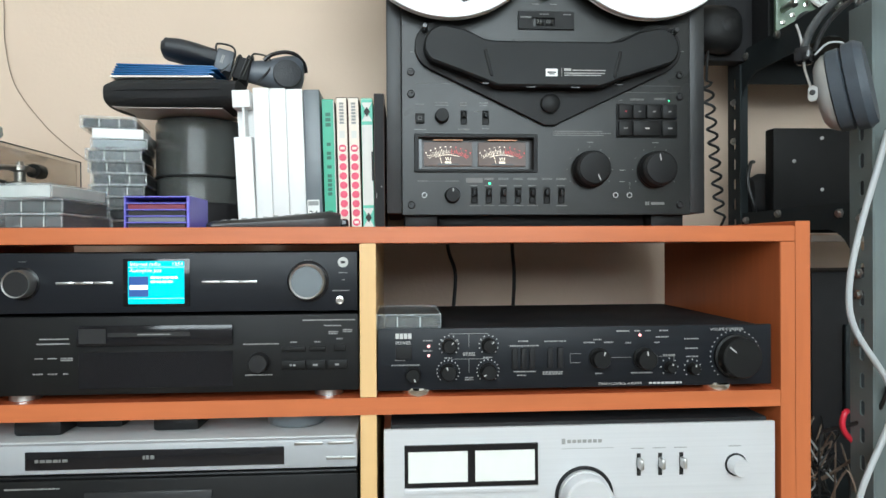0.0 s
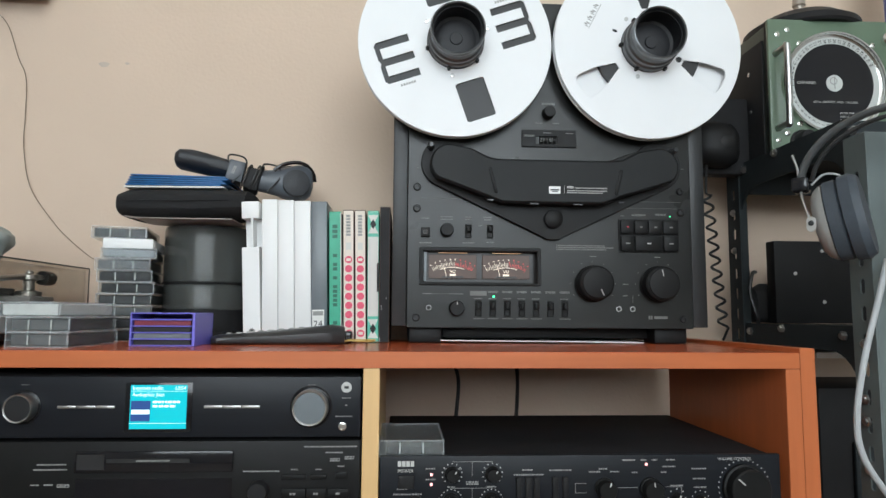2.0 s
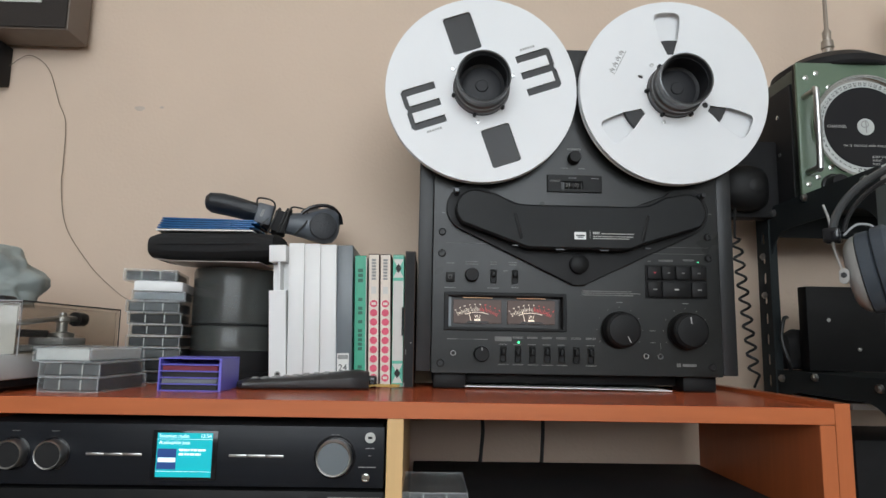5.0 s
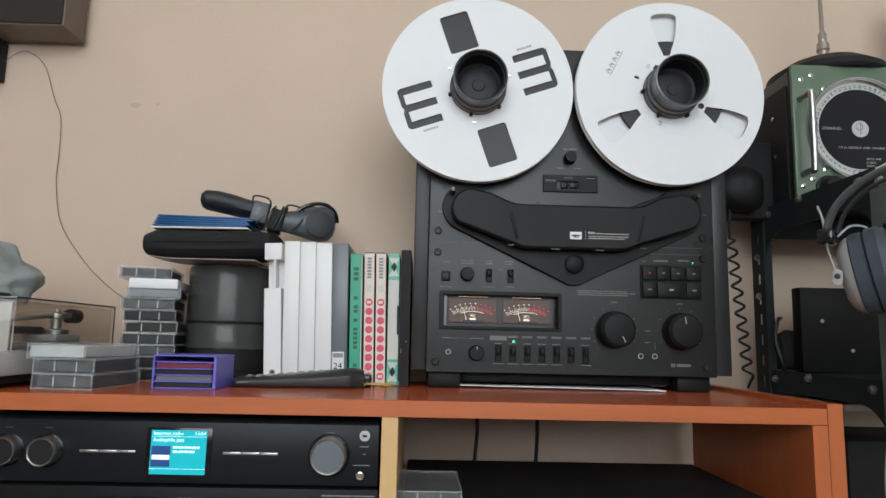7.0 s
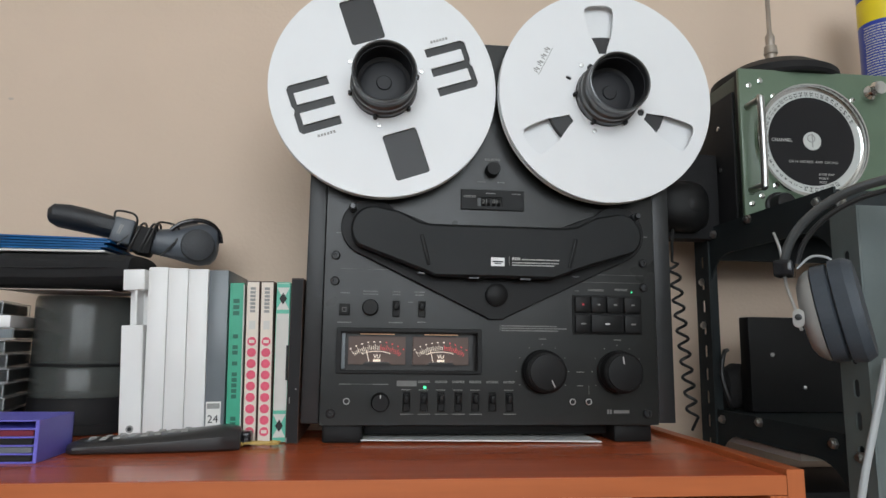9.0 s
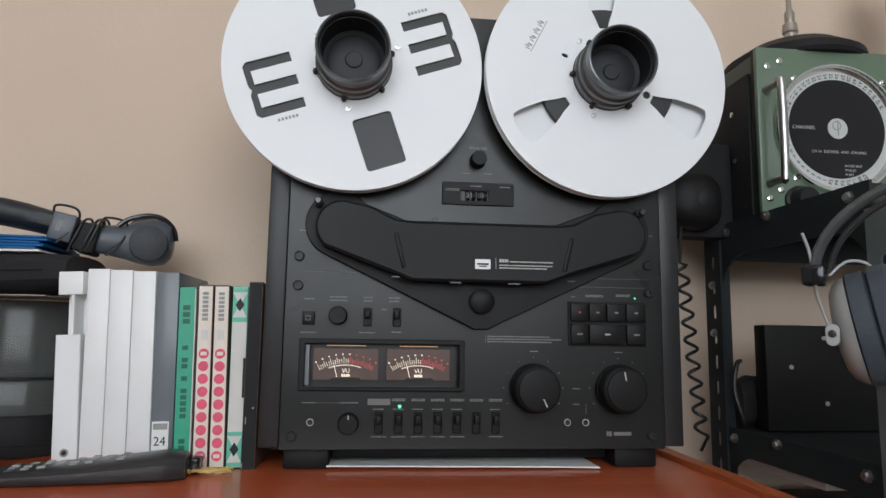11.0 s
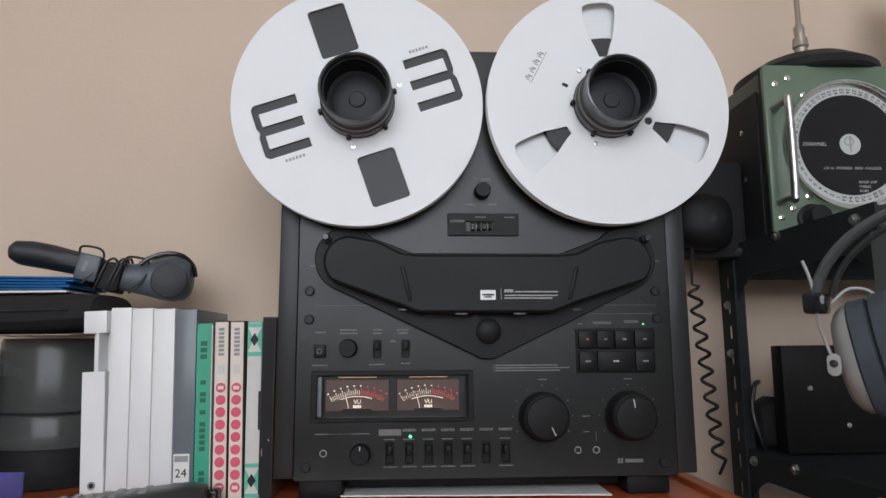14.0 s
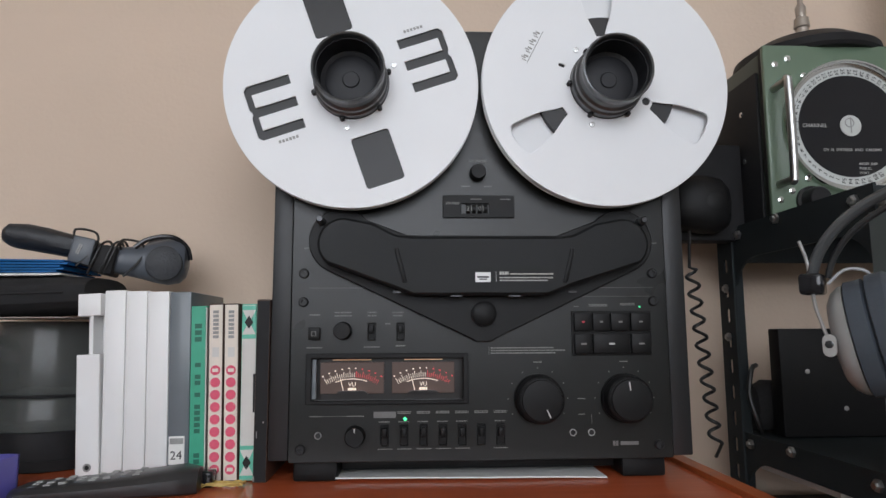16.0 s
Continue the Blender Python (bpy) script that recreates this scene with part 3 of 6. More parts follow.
# two VU meters behind one window
part("meter_tray", bm_box(-0.180, -0.016, D + 0.0135, D + 0.0155, 0.8745, 0.9255), M_METER_DARK, deck)
for z0, z1 in ((0.8745, 0.8775), (0.9225, 0.9255)):
    part("meter_rim", bm_box(-0.180, -0.016, D + 0.001, D + 0.0132, z0, z1), M_METER_DARK, deck)
part("meter_bezel", plate([rrect(-0.1825, -0.0142, 0.8745, 0.9265, 0.0015), rect(-0.1765, -0.0195, 0.8785, 0.9215)], D - 0.003, D, 0.0006), M_DECK, deck, "black meter bezel")
part("meter_edge", bm_box(-0.1765, -0.1725, D + 0.002, D + 0.010, 0.880, 0.920), M_GREYCASE, deck)
for x0, x1 in ((-0.169, -0.1025), (-0.094, -0.028)):
    xm = (x0 + x1) / 2
    sc = part("vu_meter", bm_box(x0, x1, D + 0.010, D + 0.0130, 0.8845, 0.9168, 0.0003, 1), M_METER, deck, "lit amber level meter")
    part("lamp_slit", bm_box(xm - 0.020, xm + 0.020, D + 0.006, D + 0.009, 0.9192, 0.9199), M_BULB, sc)
    wh, rd = bmesh.new(), bmesh.new()
    for k in range(27):
        a = -31 + 62 * k / 26
        big = k % 3 == 0
        bm = bm_box(-0.00022, 0.00022, -0.0002, 0.0002, 0.0500, 0.0565 if big else 0.0545)
        bm.transform(Matrix.Translation((xm, D + 0.0097, 0.8515)) @ Matrix.Rotation(radians(a), 4, "Y"))
        me = bpy.data.meshes.new("tick")
        bm.to_mesh(me)
        (wh if k < 15 else rd).from_mesh(me)
        bm.free()
        bpy.data.meshes.remove(me)
    for k in range(10):
        a = radians(-31 + 6.9 * k)
        x, z = xm + 0.0592 * math.sin(a), 0.8515 + 0.0592 * math.cos(a)
        bm_box(x - 0.0008, x + 0.0008, D + 0.0095, D + 0.0099, z - 0.0006, z + 0.0006, bm=(wh if k < 6 else rd))
    for k in range(14):
        a = radians(-20 + 2.9 * k)
        x, z = xm + 0.0482 * math.sin(a), 0.8515 + 0.0482 * math.cos(a)
        bm_box(x - 0.0009, x + 0.0008, D + 0.0095, D + 0.0099, z - 0.0005, z + 0.0005, bm=wh)
    part("scale", wh, M_METER_INK, sc)
    part("red_scale", rd, M_METER_RED, sc)
    part("lettering", words("VU", 0.0062, xm, D + 0.0096, 0.8938, "CENTER"), M_METER_INK, sc)
    part("lettering", bars([(xm - 0.0042 + 0.0022 * q, xm - 0.0024 + 0.0022 * q, 0.8878, 0.8905) for q in range(4)], D + 0.0098, 0.0003), M_METER_INK, sc)
    part("needle_cover", plate([[(xm - 0.0165, 0.8846), (xm + 0.0165, 0.8846), (xm + 0.0135, 0.8875), (xm - 0.0135, 0.8875)]], D + 0.0066, D + 0.0092), M_METER_DARK, sc)
    bm = bm_box(-0.0003, 0.0003, -0.0002, 0.0002, 0.036, 0.0515)
    bm.transform(Matrix.Translation((xm, D + 0.0086, 0.8515)) @ Matrix.Rotation(radians(-14), 4, "Y"))
    part("needle", bm, M_METER_INK, sc)
# small print
p = []
for x, z, w in ((-0.1745, 0.9665, 0.011), (-0.145, 0.969, 0.018), (-0.145, 0.9655, 0.018), (-0.115, 0.969, 0.009), (-0.115, 0.9655, 0.009), (-0.088, 0.969, 0.012), (-0.088, 0.9655, 0.010), (-0.098, 0.957, 0.006), (-0.1745, 0.9325, 0.016), (-0.115, 0.933, 0.016), (-0.085, 0.934, 0.01)):
    p += scribble(rng, x - w / 2, x + w / 2, z, 0.0012, 0)
for k in range(7):
    x = -0.101 + 0.02 * k
    if k != 5:
        p += scribble(rng, x - 0.006, x + 0.005, 0.8565, 0.0010, 0)
        p += scribble(rng, x - 0.007, x + 0.008, 0.8292, 0.0010, 0)
    if 1 <= k:
        p += scribble(rng, x - 0.007, x + 0.007, 0.8665, 0.0010, 0, 2)
p += [(-0.178, -0.165, 0.8622, 0.8630), (-0.140, -0.122, 0.8622, 0.8630), (-0.165, -0.140, 0.8624, 0.8627)]
p += scribble(rng, 0.010, 0.077, 0.9312, 0.0013, 0) + scribble(rng, 0.010, 0.089, 0.9285, 0.0013, 0) + scribble(rng, 0.010, 0.079, 0.9258, 0.0013, 0) + [(0.0080, 0.0083, 0.9245, 0.9325)]
p += scribble(rng, 0.100, 0.105, 0.9745, 0.001, 0) + scribble(rng, 0.116, 0.136, 0.9765, 0.001, 0, 2) + scribble(rng, 0.150, 0.166, 0.9775, 0.001, 0, 2) + [(0.098, 0.182, 0.9852, 0.9855)]
p += scribble(rng, 0.101, 0.109, 0.878, 0.0010, 0) + scribble(rng, 0.101, 0.108, 0.862, 0.0010, 0) + [(0.115, 0.1153, 0.852, 0.862)]
p += scribble(rng, -0.187, -0.181, 1.037, 0.001, 0) + scribble(rng, 0.188, 0.193, 1.043, 0.001, 0)
part("lettering", bars(p, D, 0.0003), M_INK_DECK, deck, "small pale print")
part("grey_field", bars([(-0.1125, -0.0895, 0.8605, 0.8668)], D, 0.0003), M_INK_DIM, deck)
part("noise_mark", bars([(0.137, 0.1395, 0.8295, 0.8345), (0.1402, 0.1425, 0.8295, 0.8345), (0.145, 0.164, 0.8302, 0.8338)], D, 0.0003), M_INK_DIM, deck)

# ---- tape reels ----
RF = 0.157
RR = 0.1335


def turn_pts(pts, a, cx, cz):
    c, s = math.cos(radians(a)), math.sin(radians(a))
    return [(cx + x * c - z * s, cz + x * s + z * c) for x, z in pts]


def comb_window():
    """Three radial slots joined at their outer ends, for the full reel."""
    w, g = 0.0103, 0.0148
    z0, z1, z2, z3, z4, z5 = -1.5 * w - g, -0.5 * w - g, -0.5 * w, 0.5 * w, 0.5 * w + g, 1.5 * w + g
    a, b, c = 0.0600, 0.1028, 0.1095
    return [(a, z0), (c - 0.004, z0), (c, z0 + 0.004), (c, z2), (c - 0.0025, 0), (c, z3), (c, z5 - 0.004), (c - 0.004, z5), (a, z5), (a, z4), (b, z4), (b, z3), (a, z3), (a, z2), (b, z2), (b, z1), (a, z1)]


def hub_adapter(reel, cx, cz, a0):
    y0 = RF - 0.0005
    h = part("hub_adapter", bm_lathe([(0.0388, 0), (0.0388, -0.0095), (0.0380, -0.0105), (0.0366, -0.0115), (0.0366, -0.0130), (0.0376, -0.0142), (0.0376, -0.0200), (0.0352, -0.0225), (0.0346, -0.0300), (0.0352, -0.0335), (0.0362, -0.0350), (0.0367, -0.0425), (0.0362, -0.0445), (0.0350, -0.0450), (0.0338, -0.0440), (0.0331, -0.0380), (0.0329, -0.0010)], (cx, y0, cz), "y", 72), M_HUB_METAL, reel, "satin gunmetal hub adapter")
    # Near-black bore: the deep hollow's shade is put into its colour.
    part("bore", bm_lathe([(0.0001, -0.0010), (0.0321, -0.0010), (0.0326, -0.0370), (0.0319, -0.0370), (0.0312, -0.0100), (0.0270, -0.0078), (0.0245, -0.0090), (0.0090, -0.0090), (0.0080, -0.0105), (0.0001, -0.0105)], (cx, y0, cz), "y", 48), M_HUB_IN, h, "hollow of the hub with shade in its colour")
    part("hub_gasket", bm_lathe([(0.0394, 0), (0.0394, -0.0012), (0.0389, -0.0012), (0.0389, 0)], (cx, y0, cz), "y", 72), M_BLACK, h, "black rubber ring")
    for k in range(6):
        a = radians(a0 + 60 * k)
        x, z = cx + 0.0405 * math.cos(a), cz + 0.0405 * math.sin(a)
        part("lug", bm_lathe([(0.0026, 0), (0.0026, -0.0055), (0.0018, -0.0068), (0.0001, -0.0070)], (x, y0, z), "y", 12), M_BLACK, h, "black rubber lug")
    for k in range(3):
        a = radians(a0 + 8 + 120 * k)
        x, z = cx + 0.0485 * math.cos(a), cz + 0.0485 * math.sin(a)
        part("screw", bm_lathe([(0.0030, 0), (0.0028, -0.0010), (0.0012, -0.0011), (0.001, -0.0005), (0.0001, -0.0005)], (x, y0, z), "y", 14), M_STEEL, reel, "small steel screw")


def reel(cx, cz, pack, windows, label):
    r = thing("tape_reel", (cx, RF + 0.008, cz), label, "tape reel", "reels on the recorder")
    part("front_flange", plate([circle(cx, cz, RR, 128)] + windows, RF, RF + 0.0018, 0.0004), M_REEL, r)
    part("back_flange", plate([circle(cx, cz, RR, 128)], RF + 0.0112, RF + 0.013, 0.0004), M_REEL_IN, r)
    part("tape_pack", bm_lathe([(pack, 0.0028), (pack, 0.0104), (0.0001, 0.0104), (0.0001, 0.0028)], (cx, RF, cz), "y", 96), M_TAPE, r, "dark brown wound tape")
    return r


LX, LZ, RX, RZ = -0.1365, 1.208, 0.1345, 1.2115
A = 19
wins = []
for k in (0, 180):
    wins.append(turn_pts(comb_window(), A + k, LX, LZ))
    w = rrect(0.0575, 0.1135, -0.0205, 0.0205, 0.0035, 3)
    wins.append(turn_pts(w, A + 90 + k, LX, LZ))
reel_l = reel(LX, LZ, 0.1245, wins, "white metal tape reel full of dark tape")
hub_adapter(reel_l, LX, LZ, A - 2)
rows_bm = bmesh.new()
for k in (0, 180):
    b2 = bars([(0.070 + j * 0.0037, 0.0725 + j * 0.0037, 0.0355, 0.0385) for j in range(6)], 0, 0.0003)
    b2.transform(Matrix.Translation((LX, RF - 0.0001, LZ)) @ Matrix.Rotation(-radians(A + k), 4, "Y"))
    me = bpy.data.meshes.new("t")
    b2.to_mesh(me)
    rows_bm.from_mesh(me)
    b2.free()
    bpy.data.meshes.remove(me)
part("maker_mark", rows_bm, M_INK_GREY, reel_l, "small grey printed mark")
wins = []
for a in (-26, 94, 214):
    w = [(0.0540, -0.0045), (0.0640, -0.0078), (0.0780, -0.0135), (0.0940, -0.0168), (0.1080, -0.0186), (0.1125, -0.0176), (0.1150, -0.0140)] + [(0.1170 * math.cos(radians(b)), 0.1170 * math.sin(radians(b))) for b in (-5, -2, 2, 5)] + [(0.1150, 0.0140), (0.1125, 0.0176), (0.1080, 0.0186), (0.0940, 0.0168), (0.0780, 0.0135), (0.0640, 0.0078), (0.0540, 0.0045)]
    wins.append(turn_pts(w, a, RX, RZ))
wins.append(turn_pts(circle(0.0470, 0, 0.0042, 20), -24, RX, RZ))
wins.append(turn_pts(rrect(0.0480, 0.0550, -0.0018, 0.0018, 0.0015, 3), 157, RX, RZ))
reel_r = reel(RX, RZ, 0.0765, wins, "white metal take-up reel with a thin tape pack")
hub_adapter(reel_r, RX, RZ, 2)
b2 = bars([(-0.0175 + j * 0.0098 + q * 0.0022, -0.0165 + j * 0.0098 + q * 0.0026, 0.0875 + q % 2 * 0.002, 0.0925 + q % 2 * 0.002) for j in range(4) for q in range(3)] + [(-0.019, 0.021, 0.0852, 0.0860)], 0, 0.0003)
b2.transform(Matrix.Translation((RX, RF - 0.0001, RZ)) @ Matrix.Rotation(radians(-63), 4, "Y"))
part("maker_mark", b2, M_INK_GREY, reel_r, "grey printed maker mark")

# ---- paper under the recorder ----
bm = bmesh.new()
n = 24
top, bot = [], []
for layer in (0, 1):
    rows = []
    for i in range(n + 1):
        x = -0.152 + 0.283 * i / n
        s = i / n
        lift = 0.0006 + 0.0014 * math.sin(math.pi * s) + 0.0022 * (1 - s) ** 4
        row = []
        for yy, q in ((0.197 - 0.006 * s + 0.0010 * math.sin(9 * s), 1.0), (0.208, 0.6), (0.30, 0.3), (0.38, 0.2)):
            row.append(bm.verts.new((x, yy, TOP + 0.0006 + lift * q + 0.0013 * layer)))
        rows.append(row)
    for a, b in zip(rows, rows[1:]):
        for j in range(3):
            bm.faces.new((a[j], a[j + 1], b[j + 1], b[j]))
    (top if layer else bot).extend(rows)
for i in range(n):
    bm.faces.new((bot[i][0], bot[i + 1][0], top[i + 1][0], top[i][0]))
bmesh.ops.recalc_face_normals(bm, faces=bm.faces)
solid("paper_sleeve", bm, M_PAPER, "white paper sleeve lying flat under the recorder", "paper")

# ---- control amplifier in the right compartment ----
F = 0.004
S2 = 0.613
amp = thing("control_amplifier", (-0.009, 0.15, S2), "slim black stereo control amplifier on the shelf", "amplifier")
part("body", bm_box(-0.221, 0.204, F + 0.006, 0.29, 0.6215, 0.6835, 0.0015), M_MATT, amp)
part("front_panel", bm_box(-0.2265, 0.2095, F, F + 0.006, 0.619, 0.6855, 0.0012), M_BRUSH_BLACK, amp)
for x in (-0.183, 0.152):
    for y in (0.03, 0.25):
        f = part("foot", bm_lathe([(0.017, 0), (0.0175, 0.002), (0.0175, 0.0065), (0.016, 0.0083)], (x, y - 0.012, S2 + 0.0002), "z", 28), M_CHROME, amp, "silver foot")
for x, z, r, d, pt in ((-0.150, 0.667, 0.0075, 0.012, -40), (-0.107, 0.667, 0.0075, 0.012, -40), (-0.151, 0.639, 0.0085, 0.013, 20), (-0.108, 0.639, 0.0085, 0.013, 120), (-0.189, 0.637, 0.008, 0.012, 200), (0.014, 0.651, 0.0105, 0.014, -20), (0.064, 0.650, 0.0115, 0.015, 5), (0.093, 0.640, 0.006, 0.010, 0), (0.119, 0.638, 0.006, 0.010, 0), (0.168, 0.6505, 0.0235, 0.018, 50)):
    knob(amp, "volume_knob" if r > 0.02 else "knob", x, F, z, r, d, M_DECK, pointer=pt, base=1.06)
p = []
for x, z, r, n in ((-0.150, 0.667, 0.0105, 11), (-0.107, 0.667, 0.0105, 11), (-0.151, 0.639, 0.012, 15), (-0.108, 0.639, 0.012, 15), (0.168, 0.6505, 0.0285, 25), (0.119, 0.638, 0.0095, 9), (0.093, 0.640, 0.0095, 7)):
    for k in range(n):
        a = radians(-135 + 270 * k / (n - 1))
        px, pz = x + r * math.sin(a), z + r * math.cos(a)
        p.append((px - 0.0006, px + 0.0006, pz - 0.0006, pz + 0.0006))
part("scale_marks", bars(p, F, 0.0003), M_INK, amp)
p = [(-0.150, -0.107, 0.6793, 0.6797), (-0.1288, -0.1284, 0.665, 0.6797), (-0.150, -0.107, 0.6520, 0.6524), (-0.1288, -0.1284, 0.637, 0.652), (-0.018, -0.0176, 0.646, 0.656), (-0.018, -0.006, 0.6558, 0.6562), (-0.018, -0.006, 0.646, 0.6464), (0.028, 0.050, 0.651, 0.6514), (0.080, 0.098, 0.6515, 0.6519), (0.098, 0.0984, 0.645, 0.6519)]
for x0, x1, z, n in ((-0.208, -0.197, 0.652, 1), (-0.212, -0.182, 0.6465, 1), (-0.178, -0.168, 0.6725, 1), (-0.178, -0.168, 0.6615, 1), (-0.158, -0.152, 0.672, 1), (-0.145, -0.140, 0.672, 1), (-0.115, -0.110, 0.672, 1), (-0.135, -0.122, 0.6585, 2), (-0.155, -0.147, 0.6535, 1), (-0.113, -0.103, 0.6535, 1), (-0.133, -0.124, 0.632, 2), (-0.075, -0.064, 0.6705, 1), (-0.084, -0.052, 0.6655, 1), (-0.046, -0.022, 0.670, 1), (-0.080, -0.056, 0.6375, 1), (-0.076, -0.066, 0.6335, 1), (-0.048, -0.026, 0.6365, 2), (0.008, 0.017, 0.671, 1), (-0.003, 0.010, 0.668, 1), (0.020, 0.030, 0.668, 1), (0.010, 0.018, 0.634, 1), (0.034, 0.048, 0.680, 1), (0.054, 0.060, 0.680, 1), (0.066, 0.072, 0.680, 1), (0.082, 0.092, 0.680, 1), (0.078, 0.092, 0.673, 1), (0.044, 0.050, 0.667, 1), (0.076, 0.082, 0.667, 1), (0.050, 0.074, 0.634, 1), (0.086, 0.100, 0.653, 1), (0.110, 0.126, 0.6705, 1), (0.111, 0.125, 0.660, 1), (0.112, 0.126, 0.651, 1)):
    p += scribble(rng, x0, x1, z, 0.0014, 0, n)
part("lettering", bars(p, F, 0.0003), M_INK_GREY, amp, "small pale print")
part("maker_mark", bars([(-0.2075 + 0.0045 * j, -0.2038 + 0.0045 * j, 0.6748, 0.6805) for j in range(4)], F, 0.0003), M_INK, amp, "pale maker mark")
part("lettering", words("POWER", 0.0048, -0.2075, F - 0.0003, 0.6702), M_INK, amp)
part("lettering", words("VOLUME CONTROL", 0.0042, 0.1395, F - 0.0003, 0.6805), M_INK, amp)
part("lettering", words("STEREO CONTROL AMPLIFIER", 0.0036, 0.0135, F - 0.0003, 0.6225), M_INK, amp)
part("lettering", bars(scribble(rng, 0.070, 0.107, 0.6225, 0.0022, 0), F, 0.0003), M_INK, amp)
part("power_button", bm_box(-0.207, -0.190, F - 0.003, F, 0.6525, 0.6665, 0.001), M_MATT, amp)
for x in (-0.079, -0.069, -0.060, -0.040, -0.029):
    part("slide_switch", bm_box(x - 0.003, x + 0.003, F - 0.004, F, 0.641, 0.6635, 0.0008), M_MATT, amp)
for x, z in ((-0.172, 0.6665), (-0.172, 0.6565), (0.060, 0.6755)):
    part("led", bm_lathe([(0.0015, 0), (0.0015, -0.001), (0.0001, -0.0014)], (x, F, z), "y", 12), M_LED_R, amp, "lit red indicator")

# ---- silver amplifier below ----
S3 = 0.423
kw = thing("power_amplifier", (-0.004, 0.15, S3), "silver-faced stereo amplifier with two pale meters", "amplifier")
part("body", bm_box(-0.213, 0.207, F + 0.005, 0.29, 0.4365, 0.5815, 0.0015), M_MATT, kw)
part("front_panel", plate([rrect(-0.2205, 0.2135, 0.432, 0.5775, 0.001)], F, F + 0.005, 0.0006), M_SILVER, kw)
for x in (-0.17, 0.165):
    for y in (0.04, 0.25):
        part("foot", bm_lathe([(0.016, 0), (0.016, 0.0135)], (x, y, S3 + 0.0002), "z", 20), M_MATT, kw)
part("meter_frame", plate([rect(-0.1985, -0.054, 0.515, 0.5605), rect(-0.1945, -0.1305, 0.520, 0.5535), rect(-0.1225, -0.0575, 0.520, 0.5535)], F - 0.0025, F + 0.0002, 0.0004), M_GLOSS, kw, "black meter frame")
for x0, x1 in ((-0.1945, -0.1305), (-0.1225, -0.0575)):
    part("power_meter", bm_box(x0, x1, F - 0.0012, F - 0.0004, 0.520, 0.5535), M_KWMETER, kw, "pale unlit power meter")
part("meter_ledge", bm_box(-0.1985, -0.054, F - 0.003, F, 0.508, 0.5145, 0.0008), M_SILVER, kw)
k = knob(kw, "volume_knob", -0.003, F, 0.501, 0.0285, 0.026, M_SILVER, label="large silver volume knob")
part("knob_ring", plate([circle(-0.003, 0.501, 0.0325), circle(-0.003, 0.501, 0.0285)], F - 0.001, F - 0.0002), M_BLACK, kw)
for x in (0.058, 0.082, 0.106):
    s = part("toggle", bm_box(x - 0.0024, x + 0.0024, F - 0.012, F, 0.5300, 0.5415, 0.0020), M_NICKEL, kw, "chrome toggle switch")
    part("slot", bm_box(x - 0.0022, x + 0.0022, F - 0.0006, F - 0.0001, 0.521, 0.5455), M_INK_BLACK, s)
knob(kw, "small_knob", 0.168, F, 0.5305, 0.0105, 0.014, M_SILVER, label="small silver knob")
part("knob_ring", plate([circle(0.168, 0.5305, 0.0125), circle(0.168, 0.5305, 0.0105)], F - 0.001, F - 0.0002), M_BLACK, kw)
part("maker_mark", bars([(-0.0275, -0.0235, 0.5575, 0.5635)] + [(-0.0215 + j * 0.0057, -0.0172 + j * 0.0057, 0.5585, 0.5622) for j in range(7)], F, 0.0003), M_INK_GREY, kw, "grey maker mark")
p = []
for x in (0.058, 0.082, 0.106, 0.168):
    p += scribble(rng, x - 0.008, x + 0.006, 0.551, 0.001, 0)
p += scribble(rng, -0.028, 0.030, 0.5525, 0.0006, 0)
part("lettering", bars(p, F, 0.0003), M_INK_GREY, kw)

# ---- network tuner and minidisc deck in the left compartment ----
N = 0.001
net = thing("network_tuner", (-0.46, 0.15, 0.7035), "black internet radio tuner with a lit cyan display", "tuner")
part("body", bm_box(-0.672, -0.250, N + 0.006, 0.24, 0.706, 0.7685, 0.0015), M_MATT, net)
part("front_panel", bm_box(-0.677, -0.2475, N, N + 0.006, 0.7065, 0.7685, 0.001), M_BRUSH_BLACK, net, "black brushed front panel")
for x in (-0.63, -0.29):
    for y in (0.03, 0.20):
        part("foot", bm_lathe([(0.015, 0), (0.015, 0.0024)], (x, y, 0.7037), "z", 16), M_MATT, net)
scr = part("display", bm_box(-0.489, -0.421, N - 0.0012, N, 0.7125, 0.7625, 0.0006), M_GLOSS, net, "glossy black display window")
part("screen", bm_box(-0.4835, -0.4265, N - 0.0018, N - 0.0013, 0.7155, 0.7600), M_SCREEN, scr, "lit cyan colour screen")
part("lettering", words("Internet radio", 0.0055, -0.4815, N - 0.0020, 0.7568), M_SCREEN_INK, scr)
part("lettering", words("13:54", 0.0052, -0.4275, N - 0.0020, 0.7568, "RIGHT"), M_SCREEN_INK, scr)
part("lettering", words("Audiophile Jazz", 0.0052, -0.4815, N - 0.0020, 0.7502), M_SCREEN_INK, scr)
part("screen_rule", bars([(-0.4835, -0.4265, 0.7535, 0.7538), (-0.4835, -0.4265, 0.7210, 0.7213)], N - 0.0019, 0.0001), M_SCREEN_INK, scr)
part("cover_picture", bm_box(-0.4825, -0.4630, N - 0.0021, N - 0.0018, 0.7232, 0.7440), M_SCREEN_BLUE, scr, "dark blue album picture")
part("picture_bar", bars([(-0.4815, -0.4635, 0.7305, 0.7350)], N - 0.0022, 0.0001), M_SCREEN_INK, scr)
part("lettering", bars(scribble(rng, -0.4605, -0.433, 0.7428, 0.0022, 0) + scribble(rng, -0.4605, -0.438, 0.7385, 0.0022, 0), N - 0.0019, 0.0001), M_SCREEN_INK, scr)
